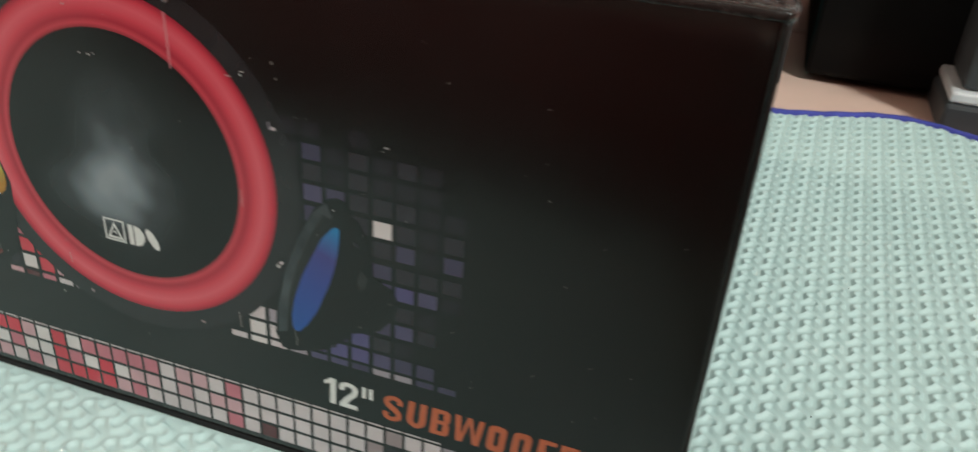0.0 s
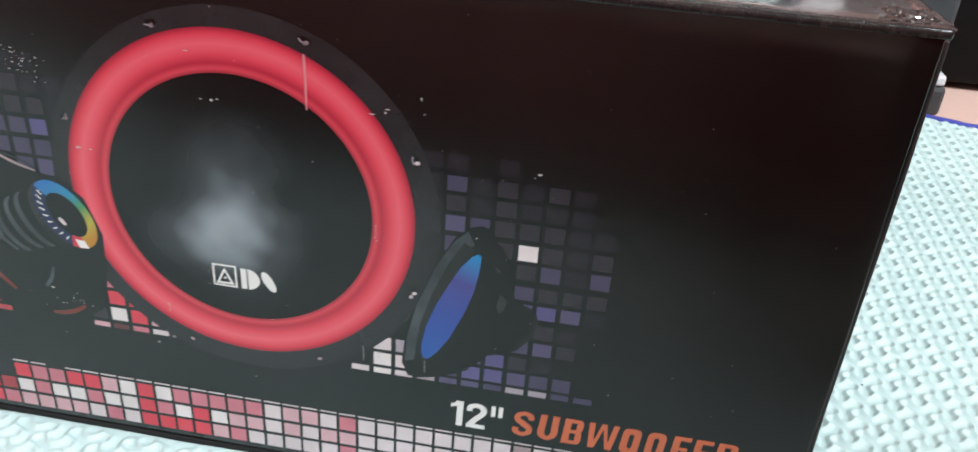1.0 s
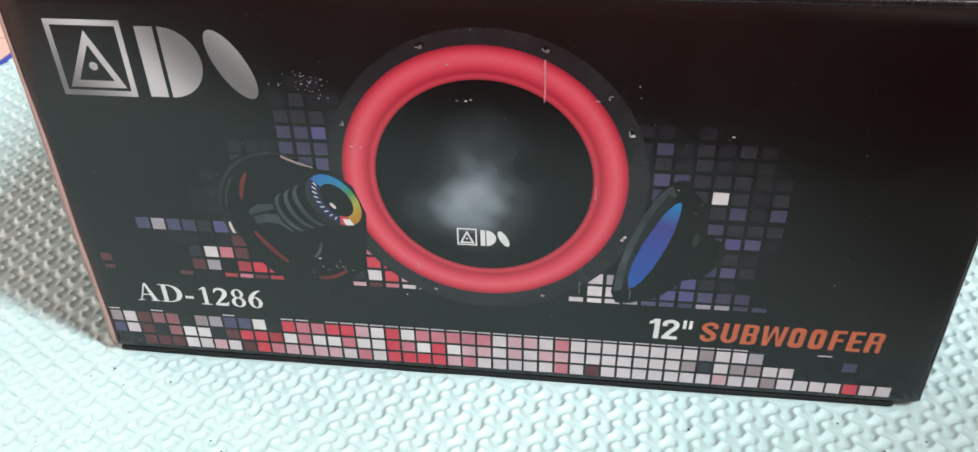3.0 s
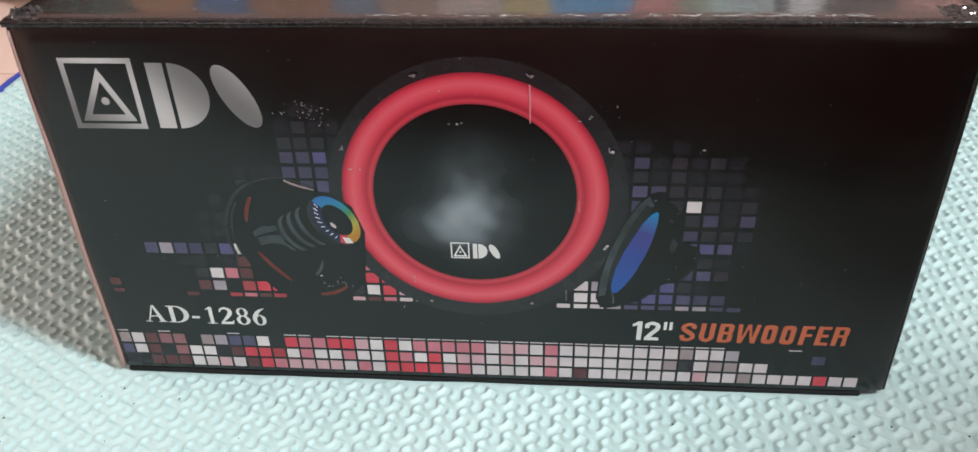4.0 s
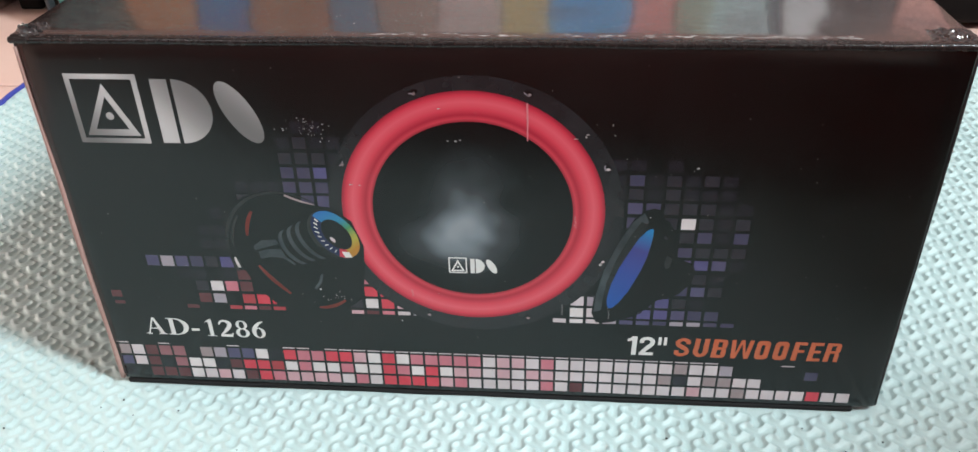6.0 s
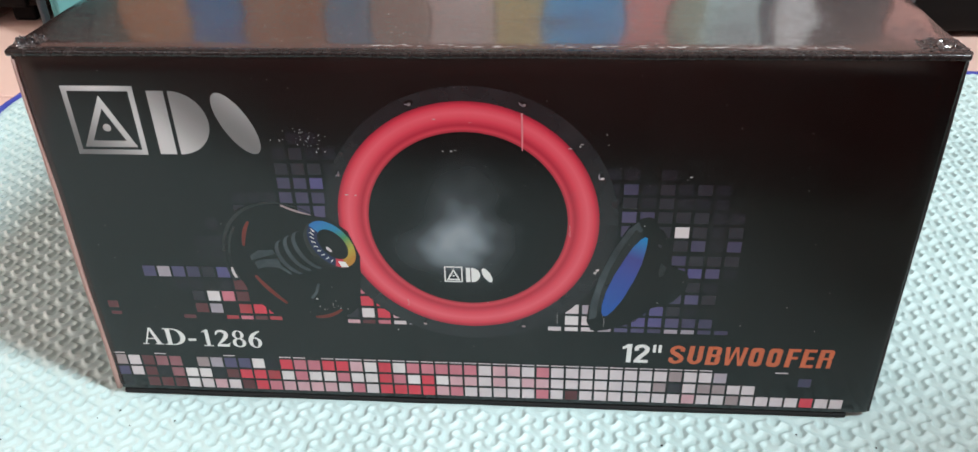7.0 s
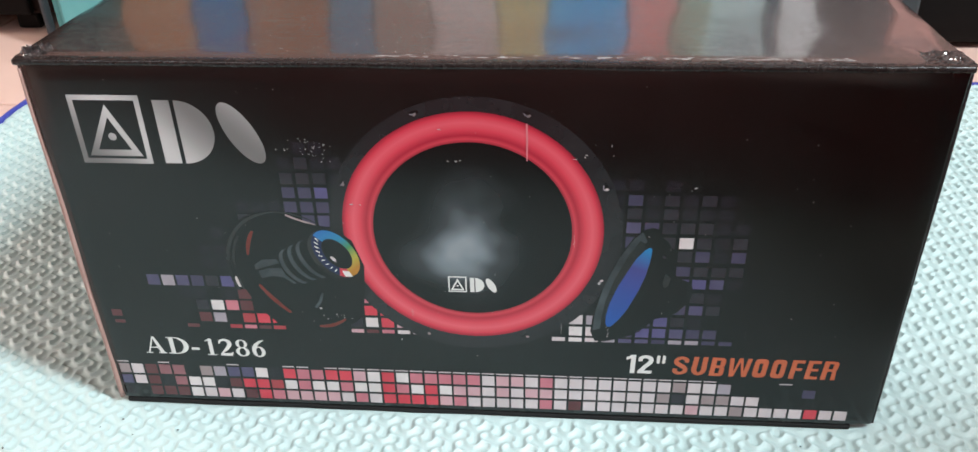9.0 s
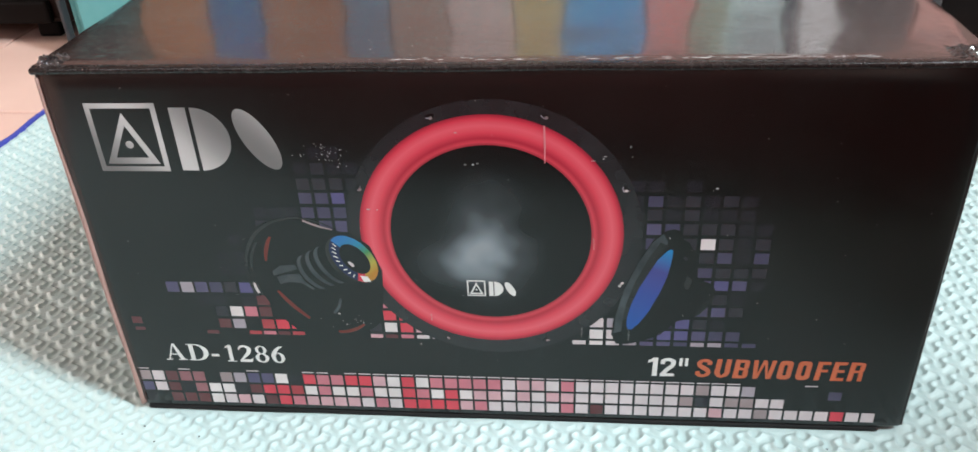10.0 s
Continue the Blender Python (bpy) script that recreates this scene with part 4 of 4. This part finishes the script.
# ---- seated person's stand-in at the near side of the mat, seen mirrored in the carton ----
def pillow(x0, x1, y0, front_edge, z0, h, material):
    bm = bmesh.new()
    bmesh.ops.create_grid(bm, x_segments=40, y_segments=30, size=0.5)
    top = {}
    for v in bm.verts:
        u, w = v.co.x * 2, v.co.y * 2
        k = max(0.0, (1 - abs(u) ** 5) * (1 - abs(w) ** 5)) ** 0.5
        x = x0 + (v.co.x + 0.5) * (x1 - x0)
        v.co = Vector((x, y0 + (v.co.y + 0.5) * (front_edge(x) - y0), z0 + 0.02 + h * k + 0.006 * noise.noise(Vector((u * 3, w * 3, 1)))))
    r = bmesh.ops.extrude_face_region(bm, geom=bm.faces[:])
    for v in [g for g in r["geom"] if isinstance(g, bmesh.types.BMVert)]:
        v.co.z = z0
    bmesh.ops.recalc_face_normals(bm, faces=bm.faces[:])
    me = bpy.data.meshes.new("pad")
    bm.to_mesh(me)
    bm.free()
    me.materials.append(material)
    me.polygons.foreach_set("use_smooth", [True] * len(me.polygons))
    return me


def sitter_edge(x):
    """Front outline of the person's stand-in: straight, then bending towards the carton."""
    return -0.236 + 0.055 * float(np.clip((x - 0.09) / 0.36, 0, 1)) ** 1.2 - 0.62 * max(0.0, 0.04 - x)


# added padded form in place of the person, for the carton's maroon reflection
cushion = thing("sitter_stand_in", "unseen dark maroon fabric form standing in for a seated person", "cushion")
put("pad", pillow(-0.40, 0.52, -0.95, sitter_edge, -0.004, 0.055, MAROON), cushion)

def pouf(cx0, cy0, rad, high, material):
    """A round upholstered light blocker with bulging sides and a dished top."""
    bm, n = bmesh.new(), 40
    prof = [(0.90, 0.0), (0.97, 0.06), (1.0, 0.3), (1.0, 0.65), (0.97, 0.88), (0.90, 0.97), (0.78, 1.0), (0.45, 0.985), (0.12, 0.97)]
    rings = [[bm.verts.new((cx0 + rad * r * math.cos(2 * math.pi * k / n), cy0 + rad * r * math.sin(2 * math.pi * k / n), -0.003 + high * z)) for k in range(n)] for r, z in prof]
    for lo, hi in zip(rings, rings[1:]):
        for k in range(n):
            bm.faces.new((lo[k], lo[(k + 1) % n], hi[(k + 1) % n], hi[k])).smooth = True
    bm.faces.new(rings[-1])
    bm.faces.new(rings[0][::-1])
    me = bpy.data.meshes.new("shadow_caster")
    bm.to_mesh(me)
    bm.free()
    me.materials.append(material)
    return me


# out of view, added to shadow the mat right of the carton's front
shadow_caster = thing("pouf", "unseen dark maroon round fabric form added to shade the mat", "pouf")
put("shadow_caster", pouf(0.755, -0.335, 0.27, 0.36, MAROON), shadow_caster)

# ---- things behind the carton ----
rack = thing("drawer_chest", "teal plastic drawer chest with dark grey posts on tiles", "chest")
put("body", block(-0.300, 0.350, 0.512, 0.80, FLOOR_Z + 0.012, 0.235, TEAL, 0.006), rack)
for z0, z1 in ((0.002, 0.108), (0.116, 0.226)):
    dr = put("drawer", block(-0.288, 0.338, 0.503, 0.5115, z0, z1, TEAL, 0.004), rack)
    put("handle", block(-0.04, 0.10, 0.495, 0.5025, z1 - 0.03, z1 - 0.018, DARK_FRAME, 0.002), dr)
for x0, x1 in ((-0.3045, -0.3005), (0.3505, 0.3545)):
    for y0 in (0.500, 0.79):
        put("post", block(x0, x1, y0, y0 + 0.012, FLOOR_Z, 0.245, DARK_FRAME, 0.002), rack)
put("top_board", block(-0.314, 0.364, 0.498, 0.806, 0.2455, 0.256, DARK_FRAME, 0.003), rack)

blk = thing("black_cabinet", "black lacquered cabinet standing on the tiles", "cabinet")
put("body", block(0.372, 0.72, 0.522, 0.93, FLOOR_Z + 0.006, 0.256, BLACK_WOOD, 0.004), blk)
for x in (0.385, 0.69):
    for y in (0.55, 0.90):
        put("foot", block(x, x + 0.02, y, y + 0.02, FLOOR_Z, FLOOR_Z + 0.0065, BLACK_WOOD, 0.003), blk)

twr = thing("floor_unit", "charcoal appliance with bright metal trim on a dark plinth", "appliance")
put("panel", block(0.474, 0.508, 0.463, 0.530, 0.017, 0.235, GREY_PANEL, 0.003), twr)
put("trim", block(0.467, 0.513, 0.456, 0.530, 0.0085, 0.0165, CHROME, 0.002), twr, "bright metal trim")
put("plinth", block(0.465, 0.515, 0.454, 0.532, FLOOR_Z, 0.008, GREY_PANEL, 0.003), twr)

low = thing("low_cabinet", "dark brown wooden low cabinet with short feet", "cabinet")
put("body", block(-0.95, -0.325, 0.556, 0.95, 0.004, 0.46, BROWN_WOOD, 0.005), low)
put("apron", block(-0.93, -0.345, 0.546, 0.5555, 0.006, 0.030, BLACK_WOOD, 0.003), low)
for x in (-0.93, -0.66, -0.375):
    for y in (0.565, 0.92):
        put("foot", block(x, x + 0.025, y, y + 0.025, FLOOR_Z, 0.0038, BLACK_WOOD, 0.003), low)

PACKS = ((-0.305, -0.258, 0.104, (0.012, 0.014, 0.015), "near black"), (-0.256, -0.226, 0.100, (0.02, 0.035, 0.035), "dark green"), (-0.224, -0.156, 0.110, (0.30, 0.13, 0.06), "orange brown"), (-0.154, -0.105, 0.102, (0.05, 0.11, 0.26), "blue"),
         (-0.103, -0.025, 0.112, (0.27, 0.12, 0.07), "rust brown"), (-0.023, 0.022, 0.100, (0.13, 0.17, 0.24), "grey blue"), (0.024, 0.078, 0.108, (0.30, 0.20, 0.17), "dusty pink"),
         (0.080, 0.137, 0.102, (0.36, 0.27, 0.25), "pale mauve"), (0.139, 0.188, 0.106, (0.34, 0.26, 0.13), "khaki"), (0.190, 0.260, 0.098, (0.05, 0.16, 0.36), "bright blue"),
         (0.262, 0.306, 0.112, (0.36, 0.12, 0.11), "pinkish red"), (0.308, 0.338, 0.100, (0.16, 0.17, 0.13), "grey olive"), (0.340, 0.392, 0.100, (0.24, 0.34, 0.44), "pale blue"),
         (0.394, 0.406, 0.104, (0.03, 0.04, 0.05), "black"), (0.408, 0.443, 0.150, (0.80, 0.78, 0.78), "white"), (0.4445, 0.510, 0.110, (0.05, 0.045, 0.045), "dark grey"),
         (0.512, 0.580, 0.100, (0.30, 0.15, 0.13), "brown pink"))
for x0, x1, h, c, word in PACKS:
    z0, h = 0.2565, h * (1.28 if x1 < 0.2 else 1.12)
    y0 = 0.508 if x1 < 0.365 else 0.526
    # base colours brightened, most at the right, to strengthen their reflection in the lid
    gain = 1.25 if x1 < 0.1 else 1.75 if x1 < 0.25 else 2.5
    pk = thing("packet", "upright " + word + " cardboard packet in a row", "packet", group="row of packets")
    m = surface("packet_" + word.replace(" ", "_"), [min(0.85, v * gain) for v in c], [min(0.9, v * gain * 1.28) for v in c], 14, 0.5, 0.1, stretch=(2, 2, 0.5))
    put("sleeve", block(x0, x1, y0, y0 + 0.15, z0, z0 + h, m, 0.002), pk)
    put("label_band", block(x0 + 0.006, x1 - 0.006, y0 - 0.0012, y0 - 0.0002, z0 + h * 0.72, z0 + h * 0.86, surface("band_" + word.replace(" ", "_"), [v * 0.6 + 0.12 for v in c], [v * 0.6 + 0.18 for v in c], 30, 0.5)), pk) if x1 - x0 > 0.02 else None

# ---- floor tiles, last ----
TS = 0.30
tile_me = block(-TS / 2 + 0.0015, TS / 2 - 0.0015, -TS / 2 + 0.0015, TS / 2 - 0.0015, -0.008, 0, TILE, 0.001)
nxt, nyt = int((X1 - X0) / TS), int((Y1 - Y0) / TS)
for i in range(nxt):
    for j in range(nyt):
        put("floor_tile", tile_me, floor, m=Matrix.Translation((X0 + TS * (i + 0.5), 0.365 + TS * (j - 6 + 0.5), FLOOR_Z)))
